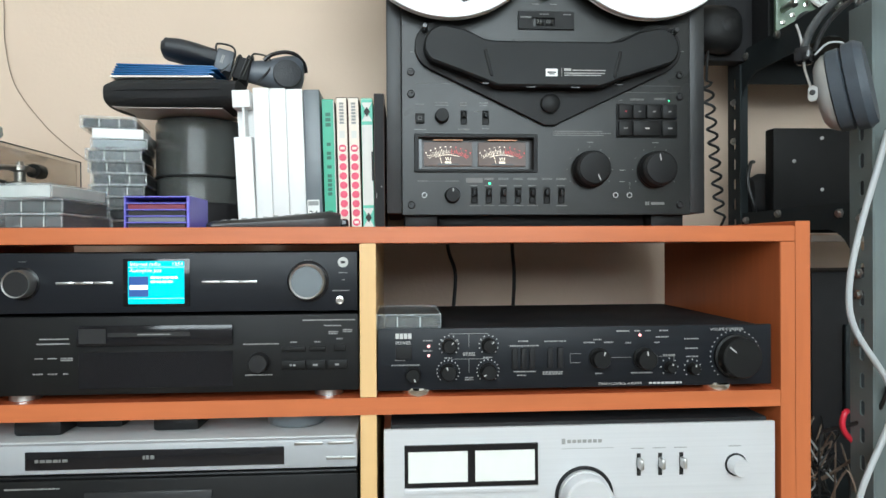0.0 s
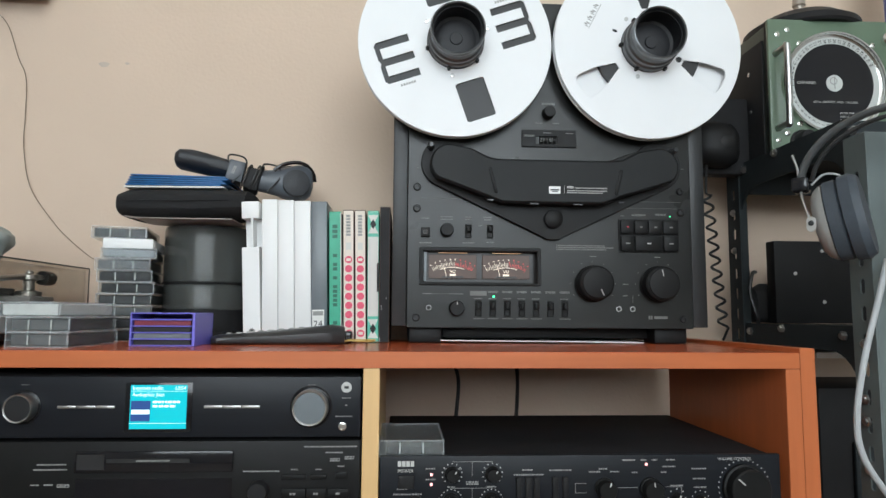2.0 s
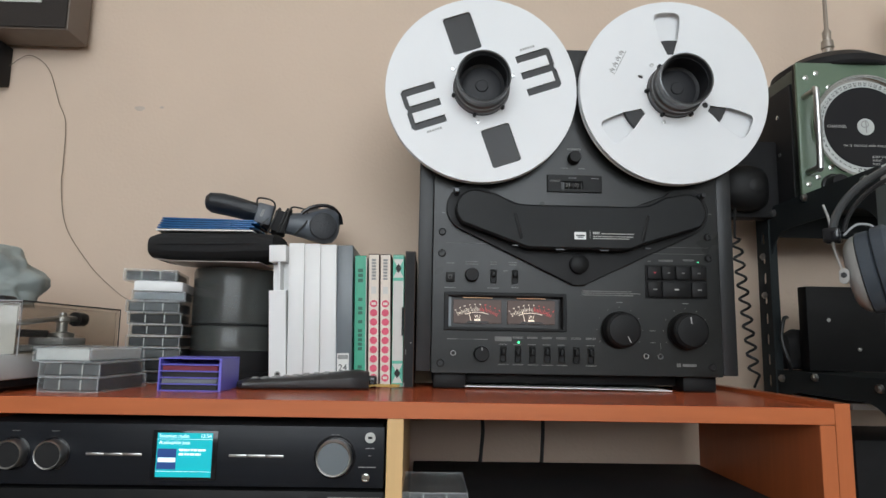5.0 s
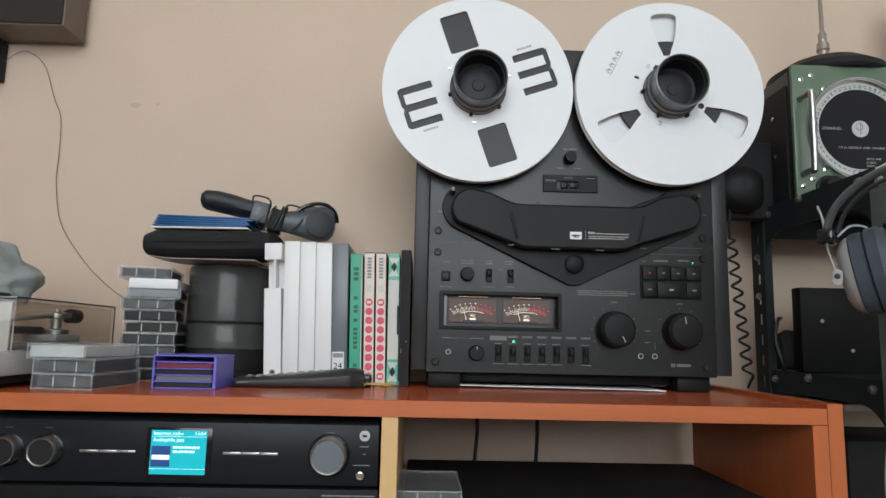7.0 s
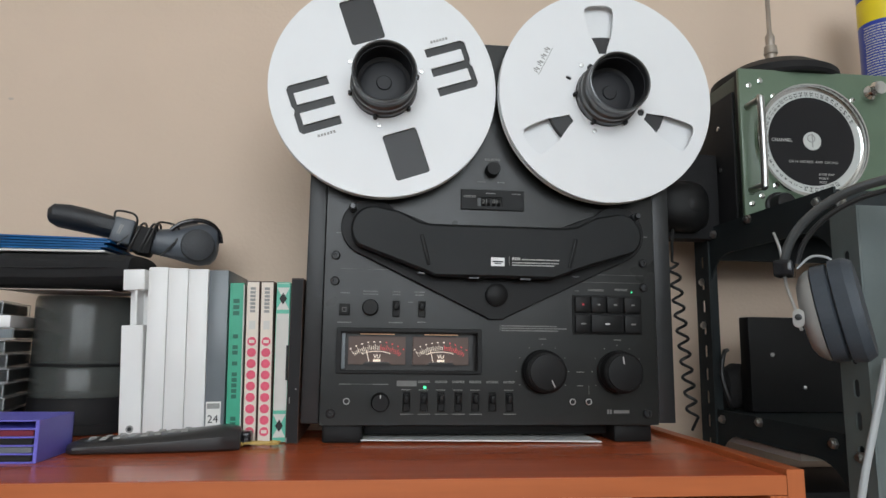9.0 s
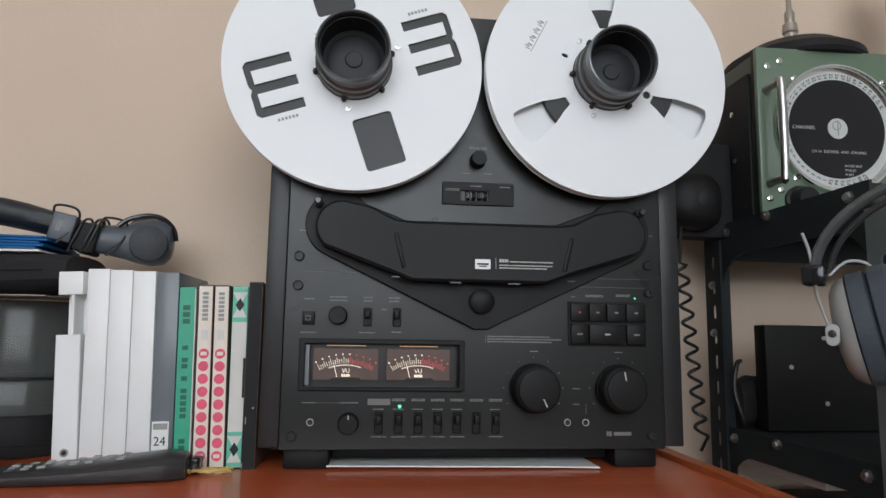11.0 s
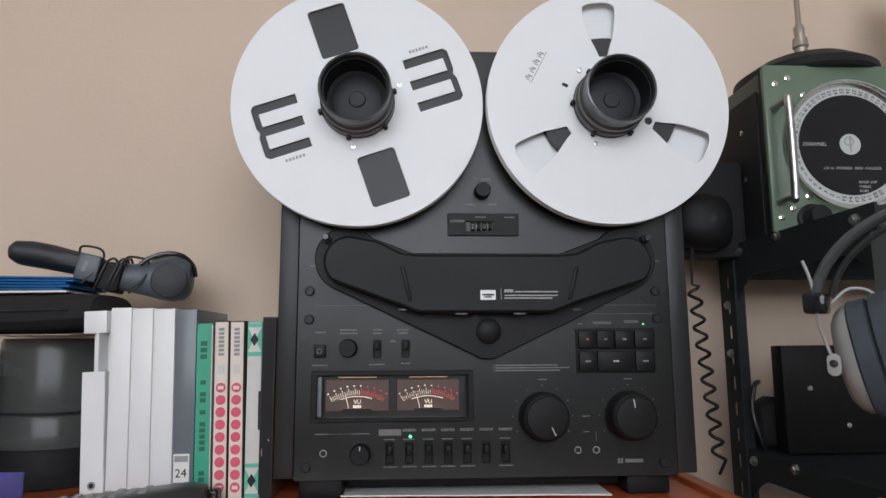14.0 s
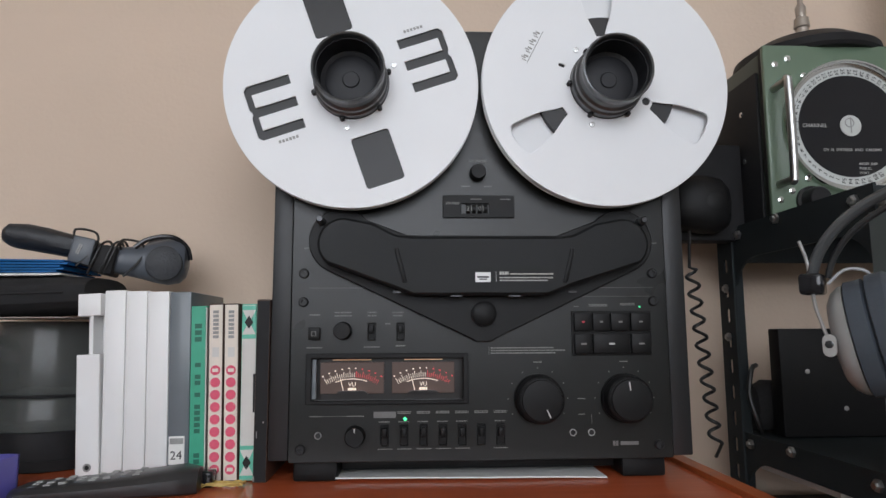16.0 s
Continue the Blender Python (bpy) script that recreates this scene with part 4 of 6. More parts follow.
for x0 in (-0.556, -0.409):
    for k in range(3):
        part("bar_button", bm_box(x0 + k * 0.0192, x0 + k * 0.0192 + 0.0186, N - 0.002, N, 0.7362, 0.7390, 0.0005), M_STEEL, net, "slim silver button")
for x, r in ((-0.630, 0.0145), (-0.5895, 0.0145), (-0.299, 0.0185)):
    part("knob_recess", plate([circle(x, 0.7375, r * 1.18)], N - 0.0008, N + 0.0002), M_GLOSS, net)
    k = part("knob", bm_lathe([(r, 0), (r, -0.011), (r * 0.94, -0.0125), (r * 0.9, -0.0122), (r * 0.86, -0.0112), (0.0001, -0.0108)], (x, N - 0.0008, 0.7375), "y", 44), M_STEEL, net, "silver rimmed knob")
    part("knob_face", bm_lathe([(r * 0.86, 0), (r * 0.86, -0.0005), (0.0001, -0.0005)], (x, N - 0.0118, 0.7375), "y", 40), M_GREYCASE if r > 0.015 else M_MATT, k)
    part("lettering", bars(scribble(rng, x - 0.004, x + 0.004, 0.7600, 0.0008, 0), N, 0.0002), M_INK_DIM, net)
part("maker_badge", plate([circle(-0.2625, 0.7575, 0.0055, 28)], N - 0.0006, N + 0.0002), M_INK, net, "round white badge")
part("badge_mark", bars([(-0.2648, -0.2602, 0.7562, 0.7588)], N - 0.0009, 0.0002), M_INK_BLACK, net)
part("jack", bm_lathe([(0.0042, 0), (0.0042, -0.002), (0.003, -0.0022), (0.0027, -0.001), (0.0001, -0.001)], (-0.266, N, 0.7172), "y", 20), M_CHROME, net, "chrome headphone jack")
part("lettering", bars(scribble(rng, -0.267, -0.258, 0.7465, 0.0009, 0) + scribble(rng, -0.264, -0.261, 0.739, 0.0009, 0) + scribble(rng, -0.274, -0.256, 0.7275, 0.0011, 0), N, 0.0002), M_INK_GREY, net)

md = thing("minidisc_deck", (-0.46, 0.15, S2), "black minidisc deck below the tuner", "minidisc deck")
part("body", bm_box(-0.672, -0.250, N + 0.008, 0.28, 0.6235, 0.7010, 0.0015), M_MATT, md)
part("front_panel", bm_box(-0.677, -0.2465, N, N + 0.008, 0.6215, 0.7030, 0.002), M_DECK, md)
for x in (-0.603, -0.281):
    for y in (0.03, 0.24):
        part("foot", bm_lathe([(0.0155, 0), (0.0155, 0.008)], (x, y, S2 + 0.0002), "z", 24), M_STEEL, md, "silver foot")
door = part("disc_door", bm_box(-0.535, -0.377, N - 0.004, N, 0.6725, 0.6935, 0.001), M_GLOSS, md, "disc loading door")
part("slot", bm_box(-0.503, -0.420, N - 0.0046, N - 0.0041, 0.6820, 0.6862), M_INK_BLACK, door)
part("door_plate", bm_box(-0.532, -0.505, N - 0.0046, N - 0.0041, 0.6755, 0.6905), M_HUB, door)
part("display", bm_box(-0.534, -0.378, N - 0.0008, N, 0.6285, 0.6655), M_GLOSS, md, "dark glossy display")
knob(md, "jog_knob", -0.350, N, 0.653, 0.0105, 0.012, M_BLACK, label="black jog knob")
for x0, x1, z0, z1 in ((-0.327, -0.302, 0.6450, 0.6545), (-0.3015, -0.281, 0.6450, 0.6545), (-0.279, -0.258, 0.6450, 0.6545), (-0.327, -0.302, 0.664, 0.669), (-0.298, -0.281, 0.664, 0.669), (-0.272, -0.260, 0.664, 0.671)):
    part("key", bm_box(x0, x1, N - 0.003, N, z0, z1, 0.0008), M_DECK, md)
p = []
for x0, x1, z, n in ((-0.573, -0.544, 0.6800, 1), (-0.576, -0.543, 0.6750, 1), (-0.578, -0.570, 0.660, 1), (-0.565, -0.556, 0.660, 1), (-0.552, -0.540, 0.660, 2), (-0.580, -0.570, 0.6440, 1), (-0.565, -0.555, 0.6440, 1), (-0.550, -0.545, 0.6440, 1), (-0.525, -0.512, 0.685, 2), (-0.400, -0.386, 0.6845, 1), (-0.367, -0.330, 0.6720, 1), (-0.365, -0.336, 0.6395, 1), (-0.305, -0.250, 0.6965, 1), (-0.283, -0.265, 0.6905, 1), (-0.278, -0.268, 0.684, 2), (-0.263, -0.253, 0.686, 2), (-0.318, -0.312, 0.6505, 1), (-0.294, -0.288, 0.6505, 1), (-0.270, -0.266, 0.6505, 1), (-0.318, -0.311, 0.6735, 1), (-0.293, -0.286, 0.6735, 1), (-0.270, -0.263, 0.6765, 1), (-0.48, -0.45, 0.6842, 1)):
    p += scribble(rng, x0, x1, z, 0.0013, 0, n)
part("lettering", bars(p, N - 0.0001, 0.0003), M_INK_GREY, md)
part("lettering", bars(scribble(rng, -0.318, -0.312, 0.6500, 0.002, 0) + scribble(rng, -0.294, -0.289, 0.6500, 0.002, 0) + scribble(rng, -0.271, -0.267, 0.6500, 0.002, 0) + scribble(rng, -0.473, -0.440, 0.6842, 0.0011, 0), N - 0.0048, 0.0003), M_INK_GREY, md)

# ---- disc player and recorder on the lower left shelf ----
vcr = thing("video_recorder", (-0.46, 0.15, S3), "black video recorder below the disc player", "video recorder")
part("body", bm_box(-0.672, -0.2505, 0.012, 0.30, 0.432, 0.5345, 0.002), M_BLACK, vcr)
part("front_panel", bm_box(-0.675, -0.2485, 0.003, 0.012, 0.432, 0.5330, 0.002), M_DECK, vcr)
part("tape_door", bm_box(-0.530, -0.400, 0.001, 0.003, 0.490, 0.5200, 0.0006), M_HUB, vcr)
part("lettering", bars(scribble(rng, -0.610, -0.555, 0.5250, 0.0016, 0), 0.0029, 0.0003), M_INK_GREY, vcr)
for x in (-0.63, -0.30):
    for y in (0.05, 0.25):
        part("foot", bm_lathe([(0.014, 0), (0.014, 0.0088)], (x, y, S3 + 0.0002), "z", 16), M_MATT, vcr)
dvd = thing("disc_player", (-0.46, 0.15, 0.5346), "slim silver disc player with a dark display strip", "disc player")
part("body", bm_box(-0.672, -0.2500, 0.010, 0.27, 0.5405, 0.5715, 0.002), M_PLINTH, dvd)
part("front_panel", bm_box(-0.674, -0.2485, 0.001, 0.010, 0.5395, 0.5705, 0.003), M_DVD, dvd)
part("display", bm_box(-0.588, -0.325, -0.0002, 0.001, 0.5450, 0.5640, 0.0005), M_GLOSS, dvd, "black display strip")
for x0, x1, z in ((-0.3145, -0.285, 0.5665), (-0.2795, -0.253, 0.5665), (-0.281, -0.266, 0.5505), (-0.265, -0.251, 0.5505)):
    part("key", bm_box(x0, x1, -0.001, 0.001, z - 0.0016, z + 0.0016, 0.0006), M_STEEL, dvd)
part("lettering", bars(scribble(rng, -0.578, -0.545, 0.5545, 0.003, 0) + scribble(rng, -0.470, -0.458, 0.5560, 0.004, 0), -0.0003, 0.0003), M_INK_DIM, dvd)
for x in (-0.63, -0.30):
    for y in (0.05, 0.23):
        part("foot", bm_lathe([(0.012, 0), (0.012, 0.0052)], (x, y, 0.5348), "z", 16), M_MATT, dvd)
for x, y, w, h in ((-0.592, 0.030, 0.050, 0.0185), (-0.541, 0.06, 0.052, 0.0205), (-0.450, 0.04, 0.050, 0.0150)):
    solid("remote_control", bm_box(x - w / 2, x + w / 2, y, y + 0.15, 0.5717, 0.5717 + h, 0.004), M_BLACK, "black remote control lying on the disc player", "remote control", "remotes on the disc player")
solid("media_puck", bm_lathe([(0.029, 0), (0.033, 0.002), (0.0335, 0.015), (0.031, 0.0200), (0.0001, 0.0207)], (-0.322, 0.07, 0.5717), "z", 40), M_GREYCASE, "round dark grey media box on the disc player", "media box")

# ---- clear cassette box, built once ----


def cassette(x, y, z, w=0.069, d=0.108, h=0.0165, inner=None, label="", group="", turn=0.0, spine=None, clear=None):
    """A cassette in its clear case, short end to the viewer; x, y is the front left corner."""
    c = thing("cassette", (x + w / 2, y + d / 2, z), label, "cassette", group)
    t = 0.0012
    bm = bm_box(x, x + w, y, y + d, z, z + h, 0.0006, 1)
    r = bmesh.ops.create_cube(bm, size=1, matrix=Matrix.LocRotScale((x + w / 2, y + d / 2, z + h / 2), None, (w - 2 * t, d - 2 * t, h - 2 * t)))
    bmesh.ops.reverse_faces(bm, faces=list({f for v in r["verts"] for f in v.link_faces}))
    part("case", bm, clear or M_CLEAR, c, "clear plastic case")
    eb = bmesh.new()
    for zz in (z + 0.0004, z + h - 0.0004):
        for yy in (y + 0.0002, y + d - 0.0002):
            bm_box(x, x + w, yy - 0.0005, yy + 0.0005, zz - 0.0005, zz + 0.0005, bm=eb)
        for xx in (x + 0.0002, x + w - 0.0002):
            bm_box(xx - 0.0006, xx + 0.0006, y, y + d, zz - 0.0006, zz + 0.0006, bm=eb)
    for xx in (x + 0.0002, x + w - 0.0002):
        for yy in (y + 0.0002, y + d - 0.0002):
            bm_box(xx - 0.0006, xx + 0.0006, yy - 0.0006, yy + 0.0006, z, z + h, bm=eb)
    part("case_edge", eb, M_CLEAR_EDGE, c, "pale case edge")
    part("tape_shell", bm_box(x + 0.0020, x + w - 0.0020, y + 0.006, y + d - 0.003, z + 0.0018, z + h - 0.0020, 0.001, 1), inner or M_TAPEGREY, c)
    if spine:
        part("label_card", bm_box(x + 0.0022, x + w - 0.0022, y + 0.0022, y + 0.003, z + 0.002, z + h - 0.002), spine, c, "pale label card")
    for sx in (0.32, 0.68):
        part("hinge_rib", bm_box(x + w * sx - 0.0006, x + w * sx + 0.0006, y + 0.0035, y + 0.0045, z + 0.0024, z + h - 0.0030), M_LABEL, c)
    if turn:
        c.rotation_euler = (0, 0, radians(turn))
    return c


cassette(-0.2275, 0.012, 0.6837, inner=M_CLEAR, label="empty clear cassette case on the amplifier", spine=None)
# three cassettes by the front edge
cassette(-0.6385, 0.049, TOP + 0.0003, label="cassette in a clear case at the front of the shelf", group="front pile of cassettes", turn=-4)
cassette(-0.6405, 0.050, TOP + 0.0171, label="cassette in a clear case at the front of the shelf", group="front pile of cassettes", turn=-2)
cassette(-0.6445, 0.048, TOP + 0.0339, inner=M_LABEL, label="clear cassette case with a white insert", group="front pile of cassettes", turn=-8, spine=M_LABEL)
# tall pile
z = TOP + 0.0003
for k in range(10):
    h = 0.0161 if k not in (7, 8) else 0.0140
    dx = rng.uniform(-0.003, 0.003) + (-0.009 if k == 9 else 0.0)
    if k == 8:
        c = thing("cassette", (-0.594, 0.263, z), "white cassette shell without a case", "cassette", "tall pile of cassettes")
        part("tape_shell", bm_box(-0.626 + dx, -0.562 + dx, 0.213, 0.313, z, z + h - 0.0004, 0.0012), M_WHITE, c)
        c.rotation_euler = (0, 0, radians(11))
    else:
        cassette(-0.6285 + dx, 0.209 + rng.uniform(-0.002, 0.004), z, h=h - 0.0003, inner=(M_MATT, M_MATT, M_TAPEGREY, M_BLACK)[k % 4], label="cassette in a clear case in a tall pile", group="tall pile of cassettes", clear=M_CLEAR_THIN, spine=M_GREYCASE if k == 7 else None, turn=12 + rng.uniform(-2, 2))
    z += h

# ---- violet minidisc rack ----
px0, px1, py0, py1 = -0.5235, -0.4485, 0.087, 0.160
rack = thing("minidisc_rack", (-0.49, 0.125, TOP), "violet plastic rack holding four minidiscs", "disc rack")
bm = bm_box(px0, px0 + 0.002, py0, py1, TOP + 0.0002, TOP + 0.0395, 0.0005, 1)
bm_box(px1 - 0.0035, px1, py0, py1, TOP + 0.0002, TOP + 0.0395, 0.0005, 1, bm=bm)
bm_box(px0, px1, py1 - 0.002, py1, TOP + 0.0002, TOP + 0.0395, bm=bm)
part("shell", bm, M_PURPLE, rack)
for k in range(6):
    zz = TOP + 0.0003 + k * 0.00756
    part("rack_shelf", bm_box(px0 + 0.0021, px1 - 0.0036, py0 + 0.0005, py1 - 0.0021, zz, zz + 0.0013), M_PURPLE, rack)
for k, m in enumerate((M_BLACK, M_GREYCASE, M_BLACK, M_DISC_RED)):
    zz = TOP + 0.0017 + k * 0.00756
    c = solid("minidisc", bm_box(px0 + 0.004, px1 - 0.0055, py0 + 0.002, py1 - 0.004, zz, zz + 0.0055, 0.0006, 1), m, "minidisc shell in the violet rack", "minidisc", "minidiscs in the rack")

# ---- spindle tubs ----
sx, sy = -0.506, 0.325
tub = thing("disc_spindle_tub", (sx, sy, TOP), "smoky plastic disc spindle tub on a black base", "disc tub", "stacked disc tubs")
part("base", bm_lathe([(0.063, 0), (0.0655, 0.001), (0.0655, 0.012), (0.0636, 0.013), (0.0636, 0.043), (0.062, 0.044)], (sx, sy, TOP + 0.0003), "z", 64), M_MATT, tub)
part("lid", bm_lathe([(0.0638, 0.044), (0.0640, 0.077), (0.062, 0.081), (0.0001, 0.081)], (sx, sy, TOP + 0.0003), "z", 64), M_SPINDLE, tub, "smoky translucent lid")
tub2 = thing("disc_spindle_tub", (sx, sy, TOP + 0.0815), "smoky plastic disc spindle tub stacked on another", "disc tub", "stacked disc tubs")
part("base", bm_lathe([(0.063, 0), (0.0655, 0.0008), (0.0655, 0.003), (0.063, 0.0035)], (sx, sy, TOP + 0.0816), "z", 64), M_MATT, tub2)
part("lid", bm_lathe([(0.0635, 0.0035), (0.0640, 0.080), (0.062, 0.086), (0.0001, 0.086)], (sx, sy, TOP + 0.0816), "z", 64), M_SPINDLE, tub2, "smoky translucent lid")

# ---- white tape boxes, cases and slipcases ----
WY = 0.219
box0 = thing("tape_box", (-0.411, 0.26, TOP), "white plastic tape box with a finger notch", "tape box", "white tape boxes")
part("box", plate([[(-0.4262, TOP + 0.0003), (-0.4022, TOP + 0.0003), (-0.4022, TOP + 0.131), (-0.4262, TOP + 0.131)]], WY - 0.002, WY + 0.12, 0.0008), M_WHITE, box0)
part("box_top", bm_box(-0.4262, -0.4022, WY, WY + 0.12, TOP + 0.172, TOP + 0.196, 0.0008), M_WHITE, box0)
part("notch_web", bm_box(-0.4137, -0.4105, WY + 0.001, WY + 0.12, TOP + 0.131, TOP + 0.172, 0.0006, 1), M_WHITE, box0)
part("notch_back", bm_box(-0.4255, -0.4028, WY + 0.024, WY + 0.12, TOP + 0.131, TOP + 0.172), M_WHITE, box0)
part("hole_ring", bm_lathe([(0.0042, 0), (0.0042, -0.0005), (0.0025, -0.0006), (0.0024, -0.0002), (0.0001, -0.0002)], (-0.414, WY - 0.0021, TOP + 0.014), "y", 20), M_INK_GREY, box0)
part("hole", bm_lathe([(0.0024, 0), (0.0024, -0.0005), (0.0001, -0.0005)], (-0.414, WY - 0.0021, TOP + 0.014), "y", 16), M_INK_BLACK, box0)
for k, (x0, x1, m, lab) in enumerate(((-0.4006, -0.3786, M_WHITE, ""), (-0.3782, -0.3560, M_WHITE, ""), (-0.3556, -0.3328, M_WHITE, ""))):
    b = thing("video_case", ((x0 + x1) / 2, 0.26, TOP), "white plastic tape case standing upright", "tape case", "white tape boxes")
    part("case", bm_box(x0, x1, WY + 0.0005 * k, WY + 0.122, TOP + 0.0003, TOP + 0.1995 - 0.0006 * k, 0.0014), m, b)
    part("spine_crease", bm_box(x0 + 0.0022, x0 + 0.0026, WY + 0.0005 * k - 0.0004, WY + 0.001, TOP + 0.004, TOP + 0.195), M_PAPER, b)
g = thing("video_case", (-0.321, 0.27, TOP), "grey plastic tape case with a numbered white label", "tape case")
part("case", bm_box(-0.3322, -0.3095, WY + 0.002, WY + 0.125, TOP + 0.0003, TOP + 0.1980, 0.0016), M_GREYCASE, g)
lb = part("spine_label", bm_box(-0.3302, -0.3138, WY + 0.0012, WY + 0.0022, TOP + 0.0155, TOP + 0.0445), M_PAPER, g, "white handwritten label")
part("lettering", words("24", 0.0125, -0.3222, WY + 0.0009, TOP + 0.0245, "CENTER"), M_INK_BLACK, lb)
part("lettering", bars([(-0.3290, -0.3150, TOP + 0.0365, TOP + 0.0425)], WY + 0.0011, 0.0002), M_INK_GREY, lb)


def reel_box(x0, x1, y, top, card, edge, label):
    b = thing("tape_slipcase", ((x0 + x1) / 2, y + 0.09, TOP), label, "tape box", "slim tape boxes")
    part("box", bm_box(x0, x1, y + 0.0008, y + 0.17, TOP + 0.0003, TOP + top, 0.0010), edge, b)
    part("spine", bm_box(x0 + 0.0008, x1 - 0.0008, y, y + 0.0008, TOP + 0.0015, TOP + top - 0.0015), card, b)
    return b


BY = 0.208
b = reel_box(-0.3045, -0.2885, BY, 0.1820, M_GREEN, M_GREEN, "slim green cardboard tape box with dark print")
part("fold", bm_box(-0.2895, -0.2878, BY + 0.001, BY + 0.16, TOP + 0.001, TOP + 0.180), M_OFFWHITE, b)
part("lettering", bars([(-0.3000, -0.2930, TOP + 0.158 - 0.007 * k, TOP + 0.163 - 0.007 * k) for k in range(3)] + [(-0.2993, -0.2935, TOP + 0.012 + 0.0062 * k, TOP + 0.0165 + 0.0062 * k) for k in (0, 1, 2, 6, 7, 8, 9, 10, 12, 14, 15, 17)], BY - 0.0003, 0.0003), mat("dark_green_print", (0.012, 0.13, 0.085), 0.5), b)
for x0, x1 in ((-0.2850, -0.2700), (-0.2688, -0.2538)):
    b = reel_box(x0, x1, BY - 0.002, 0.1845, M_CREAM, M_BROWN, "slim cream tape box with a row of pink dots")
    xm = (x0 + x1) / 2
    for k in range(9):
        zc = TOP + 0.0125 + 0.0127 * k
        dot = part("dot", plate([circle(xm, zc, 0.0051, 24)], BY - 0.0026, BY - 0.0021), M_INK_PINK, b, "pink printed dot")
        if k in (0, 8):
            part("dot_mark", bars([(xm - 0.003, xm + 0.003, zc - 0.0018, zc + 0.0018)], BY - 0.0028, 0.0001), M_CREAM, dot)
    part("maker_mark", bars([(xm - 0.003, xm + 0.0028, TOP + 0.1770 - 0.0044 * k - 0.0031, TOP + 0.1770 - 0.0044 * k) for k in range(7)], BY - 0.0024, 0.0002), M_INK_GREY, b)
    part("stripe_print", bars([(xm - 0.0035, xm + 0.0035, TOP + 0.128, TOP + 0.138)], BY - 0.0023, 0.0001), M_OFFWHITE, b)
b = reel_box(-0.2528, -0.2368, BY, 0.1840, M_OFFWHITE, M_MINT, "slim tape box with mint green and white bands and black diamonds")
for z0, z1 in ((0.147, 0.182), (0.002, 0.036)):
    part("band", bars([(-0.2520, -0.2376, TOP + z0, TOP + z1)], BY - 0.0003, 0.0003), M_MINT, b)
    zc = TOP + (z0 + z1) / 2
    part("diamond_field", plate([[(-0.2520, zc + 0.013), (-0.2453, zc), (-0.2520, zc - 0.013), (-0.2376, zc - 0.013), (-0.2443, zc), (-0.2376, zc + 0.013)]], BY - 0.0011, BY - 0.0007), M_OFFWHITE, b)
    part("diamond", plate([[(-0.2448, zc - 0.007), (-0.2403, zc), (-0.2448, zc + 0.007), (-0.2493, zc)]], BY - 0.0016, BY - 0.0012), M_INK_BLACK, b, "black printed diamond")
part("band", bars([(-0.2396, -0.2370, TOP + 0.070, TOP + 0.110)], BY - 0.0003, 0.0004), M_INK_BLACK, b)
b = reel_box(-0.2366, -0.2225, BY - 0.010, 0.1885, M_MATT, M_BROWN, "black tape box with worn corners standing against the recorder")
part("wear", bars([(-0.2362, -0.2348, TOP + 0.002, TOP + 0.007), (-0.2275, -0.2262, TOP + 0.060, TOP + 0.062), (-0.2340, -0.2332, TOP + 0.045, TOP + 0.052)], BY - 0.0102, 0.0003), M_INK_GREY, b)

# the row leans a little towards the tubs
for ob in list(scene.objects):
    if ob.parent is None and ob.name.split(".")[0] in ("tape_box", "video_case", "tape_slipcase"):
        x = ob.location.x
        lean = 2.9 if x < -0.405 else 1.8 if x < -0.33 else 1.4 if x < -0.25 else 0.8 if x < -0.24 else 0.2
        ob.location.x += 0.003 if x < -0.405 else 0.002 if x < -0.33 else 0.0008 if x < -0.31 else 0.0
        ob.location.z += 0.013 * math.sin(radians(lean))
        ob.rotation_euler = (0, -radians(lean), 0)

# ---- remote control lying on the shelf ----
rc = thing("remote_control", (-0.36, 0.15, TOP), "long black remote control with grey keys on the shelf", "remote control")
RL, RN = 0.166, 22


def remote_section(s):
    """Half width, height and top crown of the remote along its length."""
    w = 0.0225 + 0.0065 * math.sin(math.pi * min(1.0, 0.15 + 0.8 * s))
    h = 0.0115 + 0.0150 * s ** 1.3
    end = min(1.0, (0.35 + 14 * s)) * min(1.0, 0.40 + 6.5 * (1 - s))
    return w * (0.55 + 0.45 * end), h * (0.7 + 0.3 * end)


bm = bmesh.new()
secs = []
for i in range(RN + 1):
    s = i / RN
    w, hgt = remote_section(s)
    ring = []
    for u, v in ((-0.80, 0.0), (-0.93, 0.10), (-1.0, 0.40), (-0.985, 0.62), (-0.90, 0.70), (-0.86, 0.78), (-0.70, 0.93), (-0.35, 1.0), (0.35, 1.0), (0.70, 0.93), (0.86, 0.78), (0.90, 0.70), (0.985, 0.62), (1.0, 0.40), (0.93, 0.10), (0.80, 0.0)):
        ring.append(bm.verts.new((s * RL, w * u, 0.0006 + hgt * v)))
    secs.append(ring)
for a, b in zip(secs, secs[1:]):
    for k in range(16):
        bm.faces.new((a[k], a[(k + 1) % 16], b[(k + 1) % 16], b[k]))
bm.faces.new(secs[0]), bm.faces.new(secs[-1])
bmesh.ops.recalc_face_normals(bm, faces=bm.faces)
MR = Matrix.Translation((-0.4455, 0.153, TOP)) @ Matrix.Rotation(radians(6), 4, "Z")
bm.transform(MR)
part("shell", bm, M_REMOTE, rc)
